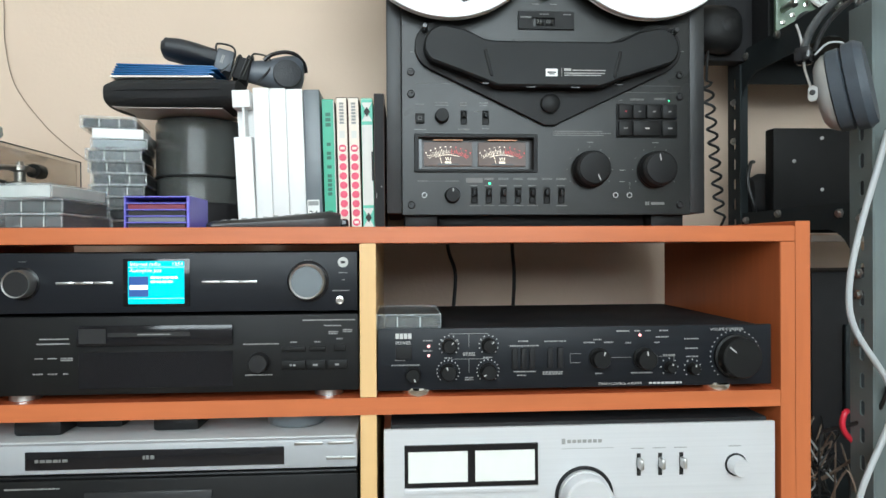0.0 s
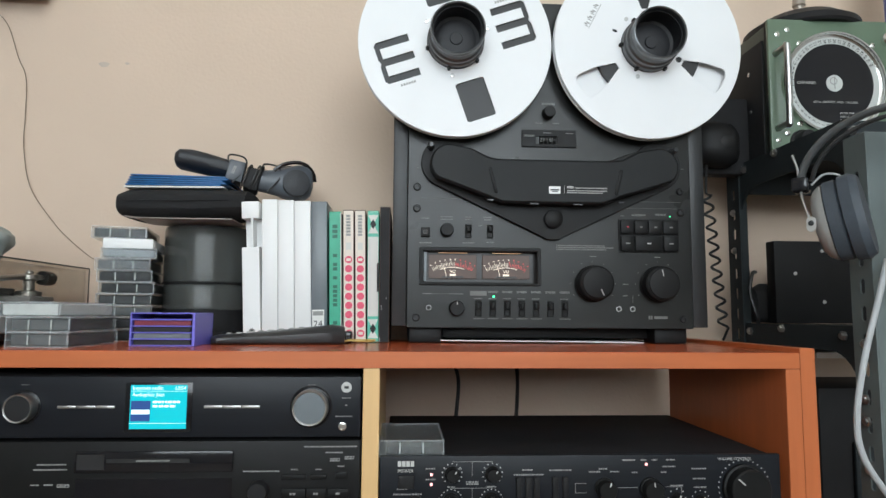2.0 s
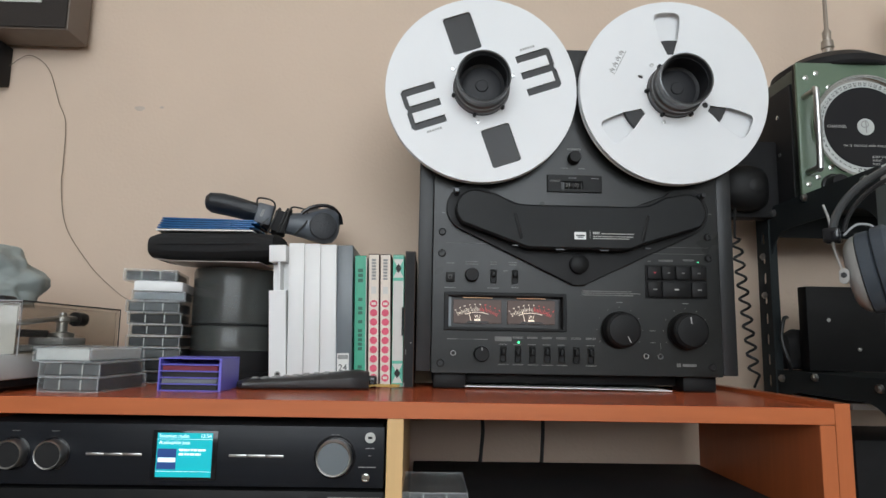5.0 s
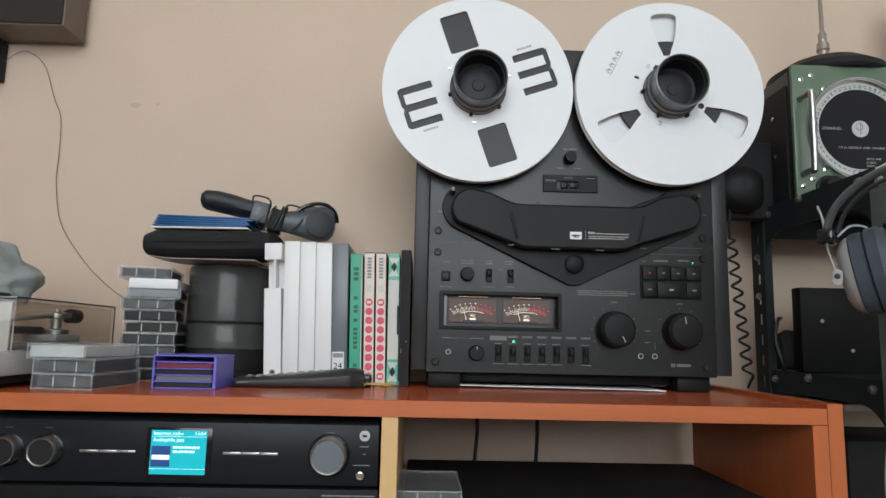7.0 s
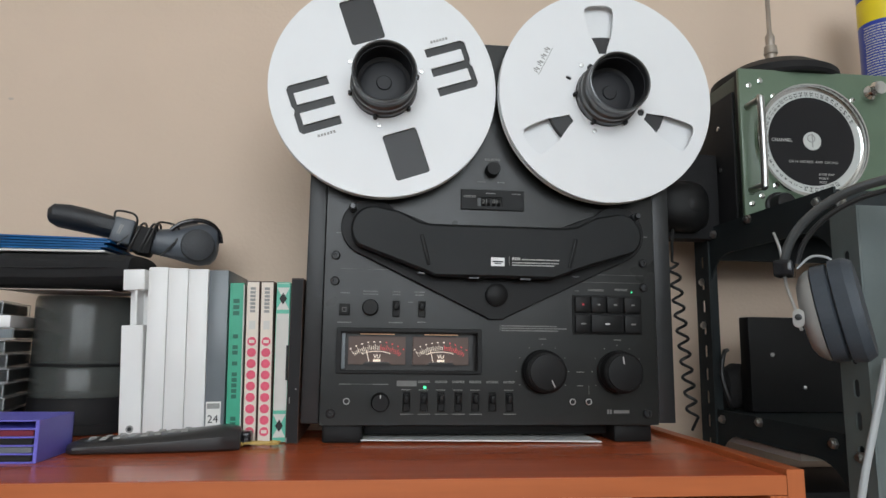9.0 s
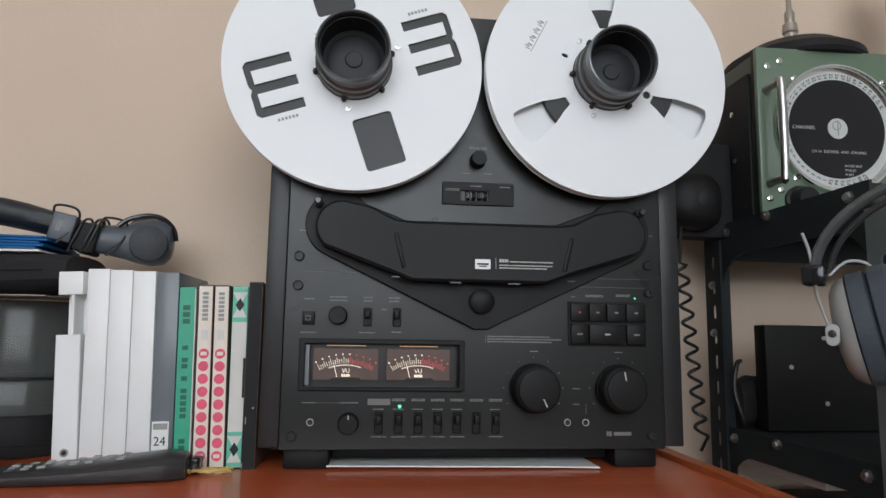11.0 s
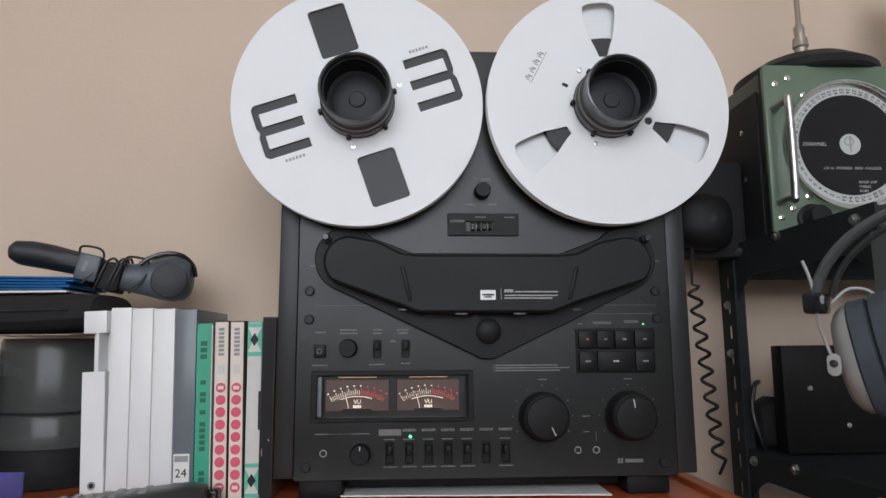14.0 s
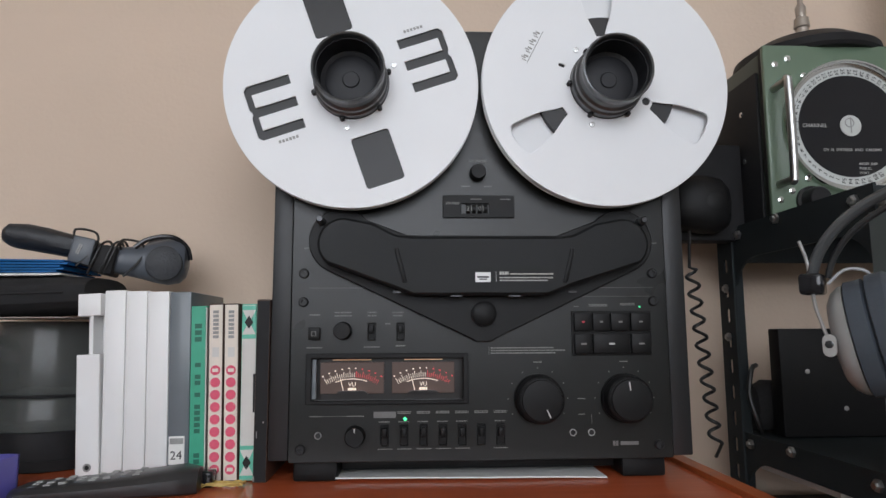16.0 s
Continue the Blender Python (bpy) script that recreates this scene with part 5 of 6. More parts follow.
for i in range(8):
    for j in range(4):
        u = 0.016 + i * 0.0130
        hz = remote_section(u / RL)[1]
        q = bm_box(u, u + 0.0066, -0.0155 + j * 0.0085, -0.0100 + j * 0.0085, hz - 0.0010, hz + 0.0010 + 0.0006 * ((i + j) % 3), 0.0008, 2)
        q.transform(MR)
        part("key", q, M_INK_GREY if (i + j) % 3 else M_HPGREY, rc, "grey rubber key" if (i + j) % 3 else "")
q = bm_box(0.006, 0.0095, -0.005, -0.001, 0.0080, 0.0118, 0.001, 2)
q.transform(MR)
part("power_key", q, M_INK_PINK, rc, "small pink key")
solid("plastic_block", bm_box(-0.2925, -0.2715, 0.178, 0.196, TOP + 0.0002, TOP + 0.0165, 0.003, 3), M_GLOSS, "small glossy black plastic block behind the remote control", "block")

# ---- rubber band tangle ----
pts = []
for k in range(60):
    a = k * 0.9
    pts.append((-0.262 + 0.020 * math.sin(a * 0.53 + 1) + rng.uniform(-0.002, 0.002), 0.182 + 0.007 * math.cos(a * 0.71), TOP + 0.0022 + 0.003 * abs(math.sin(a * 1.3))))
solid("rubber_band", bm_tube(pts, 0.0008, 5, smooth=4), M_RUBBER, "tangled yellow rubber band lying on the shelf", "rubber band")

# ---- pouch, folders and headphones on top of the pile ----


def blob(bm, secs, seg=20, power=0.7):
    """Lofts rounded sections: centre, half width, half height along y and z."""
    rings = []
    for (x, y, z, w, h) in secs:
        ring = []
        for k in range(seg):
            a = 2 * math.pi * k / seg
            ca, sa = math.cos(a), math.sin(a)
            ring.append(bm.verts.new((x, y + w * math.copysign(abs(ca) ** power, ca), z + h * math.copysign(abs(sa) ** power, sa))))
        rings.append(ring)
    for a, b in zip(rings, rings[1:]):
        for k in range(seg):
            bm.faces.new((a[k], a[(k + 1) % seg], b[(k + 1) % seg], b[k]))
    bm.faces.new(rings[0]), bm.faces.new(rings[-1])
    bmesh.ops.recalc_face_normals(bm, faces=bm.faces)
    return bm


PZ = 0.990
secs = [(-0.617, 0.28, PZ, 0.02, 0.006), (-0.612, 0.28, PZ, 0.045, 0.017), (-0.597, 0.28, PZ, 0.055, 0.0215), (-0.57, 0.28, PZ - 0.0005, 0.06, 0.0225), (-0.50, 0.28, PZ, 0.06, 0.0222), (-0.46, 0.28, PZ + 0.002, 0.06, 0.0215), (-0.43, 0.28, PZ + 0.003, 0.055, 0.019), (-0.427, 0.28, PZ + 0.003, 0.04, 0.012)]
pch = thing("zip_pouch", (-0.515, 0.28, 0.9627), "black padded zip pouch lying on the disc tubs", "pouch")
# Added thin strip that serves as the pouch's own pale underside lip.
fl = [(-0.600 + 0.014 * k, 0.2215 + 0.016 * (1 - min(1.0, k / 3)) ** 2, 0.9654 + 0.0050 * (1 - min(1.0, k / 3)) ** 2) for k in range(12)]
bm = bmesh.new()
edge = [[bm.verts.new((x, y + d, z + e)) for d, e in ((0.0, 0.0), (0.0, 0.0012), (0.085, 0.0012), (0.085, 0.0))] for x, y, z in fl]
for a, b in zip(edge, edge[1:]):
    for k in range(4):
        bm.faces.new((a[k], a[(k + 1) % 4], b[(k + 1) % 4], b[k]))
bm.faces.new(edge[0]), bm.faces.new(edge[-1])
bmesh.ops.recalc_face_normals(bm, faces=bm.faces)
solid("pouch_underside_strip", bm, M_UNDERSIDE, "thin taupe strip added as the pale underside lip of the pouch", "sleeve")
part("body", blob(bmesh.new(), secs), M_FABRIC, pch)
part("zip", bm_tube([(-0.609, 0.245, PZ), (-0.59, 0.223, PZ), (-0.52, 0.2185, PZ + 0.001), (-0.45, 0.2195, PZ + 0.003)], 0.0011, 6), M_FABRIC, pch)
fold = thing("document_folder", (-0.5, 0.28, 1.0128), "clear blue plastic folder with papers on the pouch", "folder")
for k in range(6):
    q = bm_box(-0.088, 0.052 - 0.006 * (k % 2), -0.040, 0.05, 0.0033 * k, 0.0033 * k + 0.0024, 0.0006, 1)
    q.transform(Matrix.Translation((-0.516 + 0.0012 * k, 0.279 + 0.001 * k, 1.0128)) @ Matrix.Rotation(radians(-0.5 + 0.25 * k), 4, "Y"))
    part("sheet", q, (M_PAPER, M_BLUE, M_BLUE, M_BLUE, M_BLUE, M_BLUE)[k], fold, "translucent blue sleeve" if k else "white paper sheet")

hp = thing("wireless_headphones", (-0.44, 0.27, 1.01), "folded black and graphite headphones with a wrapped cord", "headphones")
HY = 0.255
bm = bmesh.new()
rings = []
for i, (x, y, z) in enumerate([(-0.551, 0, 1.056), (-0.549, 0, 1.0565), (-0.543, 0, 1.057), (-0.525, 0, 1.0555), (-0.505, 0, 1.0520), (-0.485, 0, 1.0475), (-0.462, 0, 1.0430)]):
    h = (0.003, 0.009, 0.0135, 0.015, 0.0148, 0.0140, 0.013)[i]
    w = (0.01, 0.022, 0.028, 0.03, 0.03, 0.03, 0.028)[i]
    ring = []
    for k in range(18):
        a = 2 * math.pi * k / 18
        ca, sa = math.cos(a), math.sin(a)
        ring.append(bm.verts.new((x, HY + 0.012 + w * math.copysign(abs(ca) ** 0.7, ca), z + h * math.copysign(abs(sa) ** 0.7, sa))))
    rings.append(ring)
for a, b in zip(rings, rings[1:]):
    for k in range(18):
        bm.faces.new((a[k], a[(k + 1) % 18], b[(k + 1) % 18], b[k]))
bm.faces.new(rings[0]), bm.faces.new(rings[-1])
bmesh.ops.recalc_face_normals(bm, faces=bm.faces)
part("headband", bm, M_PAD, hp, "black padded headband")


def tilted(x0, x1, z0, z1, y0, y1, at, ang, bevel):
    q = bm_box(x0, x1, y0, y1, z0, z1, bevel)
    q.transform(Matrix.Translation(at) @ Matrix.Rotation(radians(ang), 4, "Y"))
    return q


sl = part("slider", tilted(-0.012, 0.012, -0.0165, 0.0145, -0.003, 0.05, (-0.463, HY - 0.02, 1.0395), 12, 0.002), M_HPGREY, hp, "graphite slider")
q = bars([(-0.005, -0.0035, -0.008, 0.004), (-0.003, -0.0012, -0.008, 0.004)], 0, 0.0003)
q.transform(Matrix.Translation((-0.462, HY - 0.0234, 1.0405)) @ Matrix.Rotation(radians(20), 4, "Y"))
part("maker_mark", q, M_INK_GREY, sl)
cup = blob(bmesh.new(), [(-0.4440, HY, 1.0325, 0.010, 0.0140), (-0.4420, HY, 1.0320, 0.014, 0.0160), (-0.4200, HY, 1.0290, 0.016, 0.0170), (-0.4020, HY, 1.0280, 0.020, 0.0200), (-0.3880, HY, 1.0285, 0.023, 0.0245), (-0.3720, HY, 1.0290, 0.025, 0.0280), (-0.3590, HY, 1.0300, 0.024, 0.0265), (-0.3520, HY, 1.0310, 0.020, 0.0205), (-0.3490, HY, 1.0315, 0.012, 0.0110)], 28, 0.8)
part("ear_cup", cup, M_HPGREY, hp, "graphite ear cup and yoke")
part("cup_face", bm_lathe([(0.0215, 0.004), (0.0200, 0.0), (0.012, -0.0022), (0.0001, -0.0028)], (-0.3745, HY - 0.0235, 1.0255), "y", 36), M_PAD, hp, "black cup face")
part("ear_cushion", bm_lathe([(0.012, 0), (0.022, -0.002), (0.027, 0.004), (0.0275, 0.012), (0.020, 0.017), (0.012, 0.017)], (-0.383, HY + 0.030, 1.0370), "y", 36), M_PAD, hp, "black ear cushion")
part("cup_band", bm_tube([(-0.408, HY - 0.016, 1.0440), (-0.396, HY - 0.017, 1.0530), (-0.378, HY - 0.017, 1.0580), (-0.362, HY - 0.015, 1.0560), (-0.350, HY - 0.012, 1.0450), (-0.3465, HY - 0.010, 1.0310)], 0.0030, 10), M_GLOSS, hp, "glossy black cup rim")
for k in range(3):
    x = -0.452 + 0.0085 * k + (0.004 if k == 1 else 0)
    pts = [(x - 0.004, HY - 0.020, 1.012), (x + 0.001, HY - 0.0235, 1.024), (x + 0.006, HY - 0.0235, 1.037), (x + 0.010, HY - 0.018, 1.0480), (x + 0.012, HY + 0.01, 1.0530), (x + 0.012, HY + 0.03, 1.046)]
    part("cord", bm_tube(pts, 0.0015, 7), M_CABLE, hp, "thin black cord wrapped round")
part("hinge", tilted(-0.011, 0.011, -0.021, 0.012, -0.004, 0.044, (-0.4380, HY - 0.018, 1.0330), 12, 0.003), M_MATT, hp, "black folding hinge")
for x in (-0.474, -0.424):
    z = 1.056 if x < -0.45 else 1.045
    part("cord", bm_tube([(x, HY - 0.012, z - 0.004), (x + 0.001, HY - 0.012, z + 0.008), (x + 0.020, HY - 0.013, z + 0.006), (x + 0.026, HY - 0.015, z - 0.003), (x + 0.022, HY - 0.021, z - 0.018), (x + 0.006, HY - 0.0225, z - 0.036)], 0.0014, 7), M_CABLE, hp, "thin black cord wrapped round")
hp.matrix_basis = Matrix.Translation((-0.548, 0.262, 0)) @ Matrix.Rotation(radians(13), 4, "Z") @ Matrix.Translation((0.555, -0.255, 0.0055)) @ hp.matrix_basis

# ---- record player with a dust cover, at the end of the shelf ----
tt = thing("record_player", (-0.85, 0.15, TOP), "silver record player under a smoky dust cover", "record player")
part("plinth", bm_box(-1.06, -0.662, 0.008, 0.275, TOP + 0.014, TOP + 0.042, 0.003), M_PLINTH, tt)
part("plinth_base", bm_box(-1.05, -0.668, 0.014, 0.270, TOP + 0.005, TOP + 0.014, 0.002), M_MATT, tt)
for x in (-1.02, -0.70):
    for y in (0.05, 0.24):
        part("foot", bm_lathe([(0.018, 0), (0.018, 0.0048)], (x, y, TOP + 0.0002), "z", 20), M_MATT, tt)
dc = bm_box(-1.055, -0.656, 0.030, 0.263, TOP + 0.0425, TOP + 0.1005, 0.002)
r = bmesh.ops.create_cube(dc, size=1, matrix=Matrix.LocRotScale((-0.8555, 0.1465, TOP + 0.070), None, (0.393, 0.227, 0.055)))
bmesh.ops.reverse_faces(dc, faces=list({f for v in r["verts"] for f in v.link_faces}))
cov = part("dust_cover", dc, M_DUST, tt, "smoky clear dust cover")
part("cover_rim", bm_tube([(-0.6555, 0.030, TOP + 0.1010), (-0.6555, 0.263, TOP + 0.1010), (-0.6555, 0.264, TOP + 0.0395)], 0.0010, 6, smooth=1), M_BLACK, cov, "dark cover edge")
part("cover_rim", bm_tube([(-1.055, 0.0295, TOP + 0.1010), (-0.6555, 0.0295, TOP + 0.1010), (-0.6555, 0.0295, TOP + 0.0395)], 0.0008, 6, smooth=1), M_DVD, cov, "pale cover edge")
part("platter", bm_lathe([(0.100, 0), (0.103, 0.003), (0.103, 0.012), (0.099, 0.014), (0.0001, 0.014)], (-0.890, 0.145, TOP + 0.0422), "z", 64), M_MATT, tt)
part("arm_plate", bm_box(-0.745, -0.670, 0.165, 0.250, TOP + 0.0422, TOP + 0.050, 0.003), M_DVD, tt, "silver tonearm plate")
part("arm_plate", bm_box(-0.735, -0.690, 0.180, 0.240, TOP + 0.0502, TOP + 0.060, 0.002), M_DVD, tt)
part("arm_base", bm_lathe([(0.016, 0), (0.016, 0.006), (0.007, 0.008), (0.007, 0.020), (0.012, 0.022), (0.012, 0.028), (0.005, 0.030), (0.004, 0.034), (0.0001, 0.034)], (-0.706, 0.205, TOP + 0.0602), "z", 32), M_STEEL, tt)
part("tonearm", bm_tube([(-0.706, 0.245, TOP + 0.086), (-0.706, 0.20, TOP + 0.086), (-0.720, 0.13, TOP + 0.078), (-0.755, 0.075, TOP + 0.070)], 0.0035, 10), M_STEEL, tt, "silver tonearm")
part("arm_weight", bm_lathe([(0.010, 0), (0.010, 0.02)], (-0.706, 0.236, TOP + 0.086), "y", 24), M_BLACK, tt)
part("arm_rest", bm_box(-0.745, -0.722, 0.150, 0.205, TOP + 0.0602, TOP + 0.070, 0.002), M_BLACK, tt)
bm = bmesh.new()
bmesh.ops.create_uvsphere(bm, u_segments=128, v_segments=80, radius=1)
for v in bm.verts:
    k = 1 + 0.24 * noise.noise(v.co * 1.8) + 0.07 * noise.noise(v.co * 4.5) + 0.015 * noise.noise(v.co * 9)
    v.co = Vector((-0.818 + v.co.x * 0.10 * k, 0.165 + v.co.y * 0.085 * k, TOP + 0.1008 + max(0, 0.018 + v.co.z * 0.062 * k)))
# Added pale sheet standing in for the white reflection on the cover's front.
solid("cover_sheen_sheet", bm_box(-0.90, -0.662, 0.0335, 0.0355, TOP + 0.0423, TOP + 0.0955, 0.0004, 1), M_LABEL, "pale sheet standing in for the sheen on the dust cover front", "card")
solid("crumpled_cloth", bm, M_BAG, "crumpled grey green cloth lying on the dust cover", "cloth")
solid("cable_loop", bm_tube([(-0.80, 0.065, TOP + 0.1030), (-0.765, 0.06, TOP + 0.116), (-0.728, 0.06, TOP + 0.113), (-0.705, 0.062, TOP + 0.1030), (-0.69, 0.09, TOP + 0.1030)], 0.0015, 8), M_CABLE, "thin black cable lying on the dust cover", "cable")
solid("black_plug", bm_box(-0.728, -0.694, 0.060, 0.085, TOP + 0.1008, TOP + 0.1085, 0.004, 3), M_BLACK, "small black plug lying on the dust cover", "plug")

# ---- loudspeaker on the wall, with its wire ----
spk = thing("wall_loudspeaker", (-0.95, 0.37, 1.36), "dark brown loudspeaker hung on the wall", "loudspeaker")
part("cabinet", bm_box(-1.08, -0.806, 0.338, 0.405, 1.358, 1.75, 0.002), M_SPKF, spk)
part("grille", bm_box(-1.078, -0.808, 0.334, 0.3375, 1.360, 1.748, 0.002), mat("brown_grille_cloth", (0.030, 0.024, 0.021), 0.8, vary=0.2, scale=300, bump=0.4, bump_scale=1500), spk, "dark brown grille cloth")
bd = part("badge", bm_box(-0.919, -0.851, 0.3325, 0.3338, 1.403, 1.423), M_INK, spk, "white maker badge")
part("badge_mark", bars([(-0.913 + 0.0145 * k, -0.902 + 0.0145 * k, 1.407, 1.418) for k in range(4)], 0.3323, 0.0003), M_INK_BLACK, bd)
part("bracket", bm_box(-1.02, -0.945, 0.37, WALL_Y - 0.001, 1.285, 1.3578, 0.002), M_MATT, spk, "black wall bracket")
spk.location += Vector((-0.012, 0.0, 0.007))
solid("speaker_wire", bm_tube([(-0.955, 0.41, 1.33), (-0.925, 0.414, 1.352), (-0.89, 0.4165, 1.328), (-0.866, 0.4165, 1.266), (-0.851, 0.4165, 1.23), (-0.848, 0.4165, 1.163), (-0.847, 0.4165, 1.112), (-0.832, 0.4165, 1.043), (-0.791, 0.4165, 0.984), (-0.762, 0.4165, 0.954), (-0.729, 0.4165, 0.927), (-0.704, 0.4165, 0.911), (-0.66, 0.4165, 0.86), (-0.64, 0.4165, 0.78)], 0.0007, 6), M_CABLE_BROWN, "thin brown speaker wire hanging down the wall", "cable")
for x, z, r in ((-0.686, 1.263, 0.004), (-0.725, 1.26, 0.009)):
    solid("wall_mark", plate([[(x + r * math.cos(k) * (1 + 0.2 * math.sin(3 * k)), z + 0.5 * r * math.sin(k)) for k in [i * 0.5236 for i in range(12)]]], WALL_Y - 0.0006, WALL_Y + 0.001), mat("scuff_grey", (0.54, 0.45, 0.38), 0.9, vary=0.15), "small grey scuff on the wall", "mark")
for x0, x1 in ((-0.126, -0.114), (-0.021, -0.018)):
    solid("hanging_cable", bm_tube([(x0, 0.352, 0.86), (x0, 0.352, 0.776), (x1, 0.352, 0.733), (x1 - 0.002, 0.348, 0.69), (x1 - 0.01, 0.33, 0.63)], 0.003, 8), M_CABLE, "black mains cable hanging behind the shelf", "cable", "cables behind the shelf")

# ---- slotted steel rack beside the unit ----
rk = thing("steel_rack", (0.6, 0.17, 0.0), "slate grey slotted angle steel rack", "rack")


def post(x, y, top, label="", m=None, wide=0.040):
    """A slotted angle: one flange faces left, the other the viewer."""
    holes = []
    z = 0.03
    while z < top - 0.03:
        holes.append(rrect(y + 0.014, y + 0.022, z, z + 0.018, 0.0035, 3))
        z += 0.032
    bm = plate([rect(y, y + 0.038, 0.0, top)] + holes, -0.001, 0.001)
    bm.transform(Matrix.Translation((x, 0, 0)) @ Matrix(((0, 1, 0, 0), (1, 0, 0, 0), (0, 0, 1, 0), (0, 0, 0, 1))))
    bmesh.ops.reverse_faces(bm, faces=bm.faces)
    part("post_flange", bm, m or M_RACK, rk, label)
    part("post_flange", bm_box(x + 0.0011, x + wide, y, y + 0.002, 0.0, top, 0.0006, 1), m or M_RACK, rk, label)


post(0.335, 0.012, 1.052, "slotted upright")
post(0.335, 0.300, 1.078, "slotted upright", M_RACK_SHADED, 0.012)
post(1.05, 0.012, 1.052, "slotted upright")
post(1.05, 0.300, 1.078, "slotted upright")


def side_beam(z0, z1):
    g = 0.055
    pts = [(0.045, z1), (0.045, z0 - g)] + arc(0.045 + g, z0 - g, g, 180, 90, 8)[1:] + arc(0.305 - g, z0 - g, g, 90, 0, 8) + [(0.305, z1)]
    bm = plate([pts], -0.0015, 0.0015)
    bm.transform(Matrix.Translation((0.3385, 0, 0)) @ Matrix(((0, 1, 0, 0), (1, 0, 0, 0), (0, 0, 1, 0), (0, 0, 0, 1))))
    bmesh.ops.reverse_faces(bm, faces=bm.faces)
    part("side_brace", bm, M_RACK_SHADED, rk, "curved side brace with shade in its colour")


for z0, z1 in ((1.037, 1.079), (0.793, 0.824)):
    side_beam(z0, z1)
    part("rack_shelf", bm_box(0.342, 1.05, 0.21 if z1 > 1 else 0.06, 0.335, z1 - 0.004, z1 - 0.001), M_RACK_SHADED, rk, "steel shelf with shade in its colour")
    part("back_beam", bm_box(0.352, 1.05, 0.333, 0.338, z0, z1 - 0.001, 0.001), M_RACK_SHADED, rk)
    part("front_beam", bm_box(0.345, 1.05, 0.052, 0.058, z0, z1 - 0.001, 0.001), M_RACK_SHADED, rk)
    for y, dz in ((0.285, -0.012), (0.20, -0.006), (0.07, -0.012), (0.033, -0.02)):
        part("bolt", bm_lathe([(0.006, 0), (0.006, -0.003), (0.0035, -0.0035), (0.0035, -0.006), (0.0001, -0.006)], (0.337, y, z1 + dz), "x", 6), M_STEEL, rk, "steel bolt")
for y, z in ((0.033, 0.985), (0.033, 0.96), (0.033, 0.74), (0.033, 0.715), (0.033, 0.66), (0.318, 1.002), (0.318, 0.94)):
    part("bolt", bm_lathe([(0.006, 0), (0.006, -0.002), (0.0035, -0.0025), (0.0035, -0.005), (0.0001, -0.005)], (0.3338, y, z), "x", 6), M_STEEL, rk, "steel bolt")

# ---- green marine radio on the rack ----
RY = 0.232
rad = thing("marine_radio", (0.52, 0.3, 1.079), "sea green marine radio set with a round channel dial", "radio")
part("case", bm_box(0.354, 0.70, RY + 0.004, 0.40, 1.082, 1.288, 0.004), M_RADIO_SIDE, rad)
part("front_panel", bm_box(0.350, 0.705, RY - 0.004, RY + 0.004, 1.0815, 1.2915, 0.003), M_RADIO, rad, "sea green front panel")
part("panel_seam", bm_box(0.3515, 0.7035, RY + 0.0045, RY + 0.010, 1.080, 1.2905), M_INK_BLACK, rad)
DXC, DZC = 0.4490, 1.1895
FY = RY - 0.004
ring = part("dial_bezel", bm_lathe([(0.0812, 0), (0.0812, -0.006), (0.0802, -0.0085), (0.0783, -0.0085), (0.0772, -0.006), (0.0770, -0.001)], (DXC, FY, DZC), "y", 96), M_CHROME, rad, "chrome dial bezel")
part("dial_well", plate([circle(DXC, DZC, 0.0768, 96)], FY - 0.0006, FY - 0.0001), M_DIALBLACK, rad, "black dial well")
dial = part("dial_scale", plate([circle(DXC, DZC, 0.0728, 96)], FY - 0.002, FY - 0.0007), M_DIAL, rad, "silver channel scale")
part("dial_face", plate([circle(DXC, DZC, 0.0622, 96)], FY - 0.0032, FY - 0.0021), M_DIALBLACK, dial, "black dial face")
names = ["12", "13", "14", "15", "16", "17", "18", "19", "20", "21", "22", "23", "24", "25", "26", "27", "28", "60", "61", "62", "63", "64", "65", "66"] + [""] * 12 + ["B7", "B8", "P1", "P2", "P3", "P4", "P5", "1", "2", "3", "4", "5", "6", "7", "8", "9", "10", "11"]
for k, s in enumerate(names):
    if s:
        a = 180 - 360 * k / len(names)
        x, zc = DXC + 0.0675 * math.cos(radians(a)), DZC + 0.0675 * math.sin(radians(a))
        part("channel_number", words(s, 0.0068, x, FY - 0.0023, zc, "CENTER", a - 180 if 90 < a <= 180 or a < -90 else a - 180), M_INK_BLACK, dial)
part("index_mark", bars([(DXC - 0.0728, DXC - 0.0610, DZC + 0.0042, DZC + 0.0048), (DXC - 0.0728, DXC - 0.0610, DZC - 0.0048, DZC - 0.0042)], FY - 0.0036, 0.0003), M_INK_BLACK, dial)
part("lettering", words("CHANNEL", 0.0065, DXC - 0.0585, FY - 0.0035, DZC), M_INK, dial)
part("lettering", words("CH 16  DISTRESS  AND  CALLING", 0.0048, DXC - 0.035, FY - 0.0035, DZC - 0.0295), M_INK, dial)
for k, s in enumerate(("INTER SHIP", "PUBLIC", "PORT")):
    part("lettering", words(s, 0.0045, DXC + 0.007, FY - 0.0035, DZC - 0.0465 - 0.0055 * k), M_INK, dial)
cap = part("dial_cap", plate([circle(DXC, DZC, 0.0128, 40)], FY - 0.0042, FY - 0.0033), M_DIAL, dial, "silver round emblem")
part("emblem_mark", plate([circle(DXC - 0.0015, DZC + 0.0035, 0.0058, 24), circle(DXC - 0.0015, DZC + 0.0035, 0.0046, 24)], FY - 0.0047, FY - 0.0043), M_INK_GREY, cap)
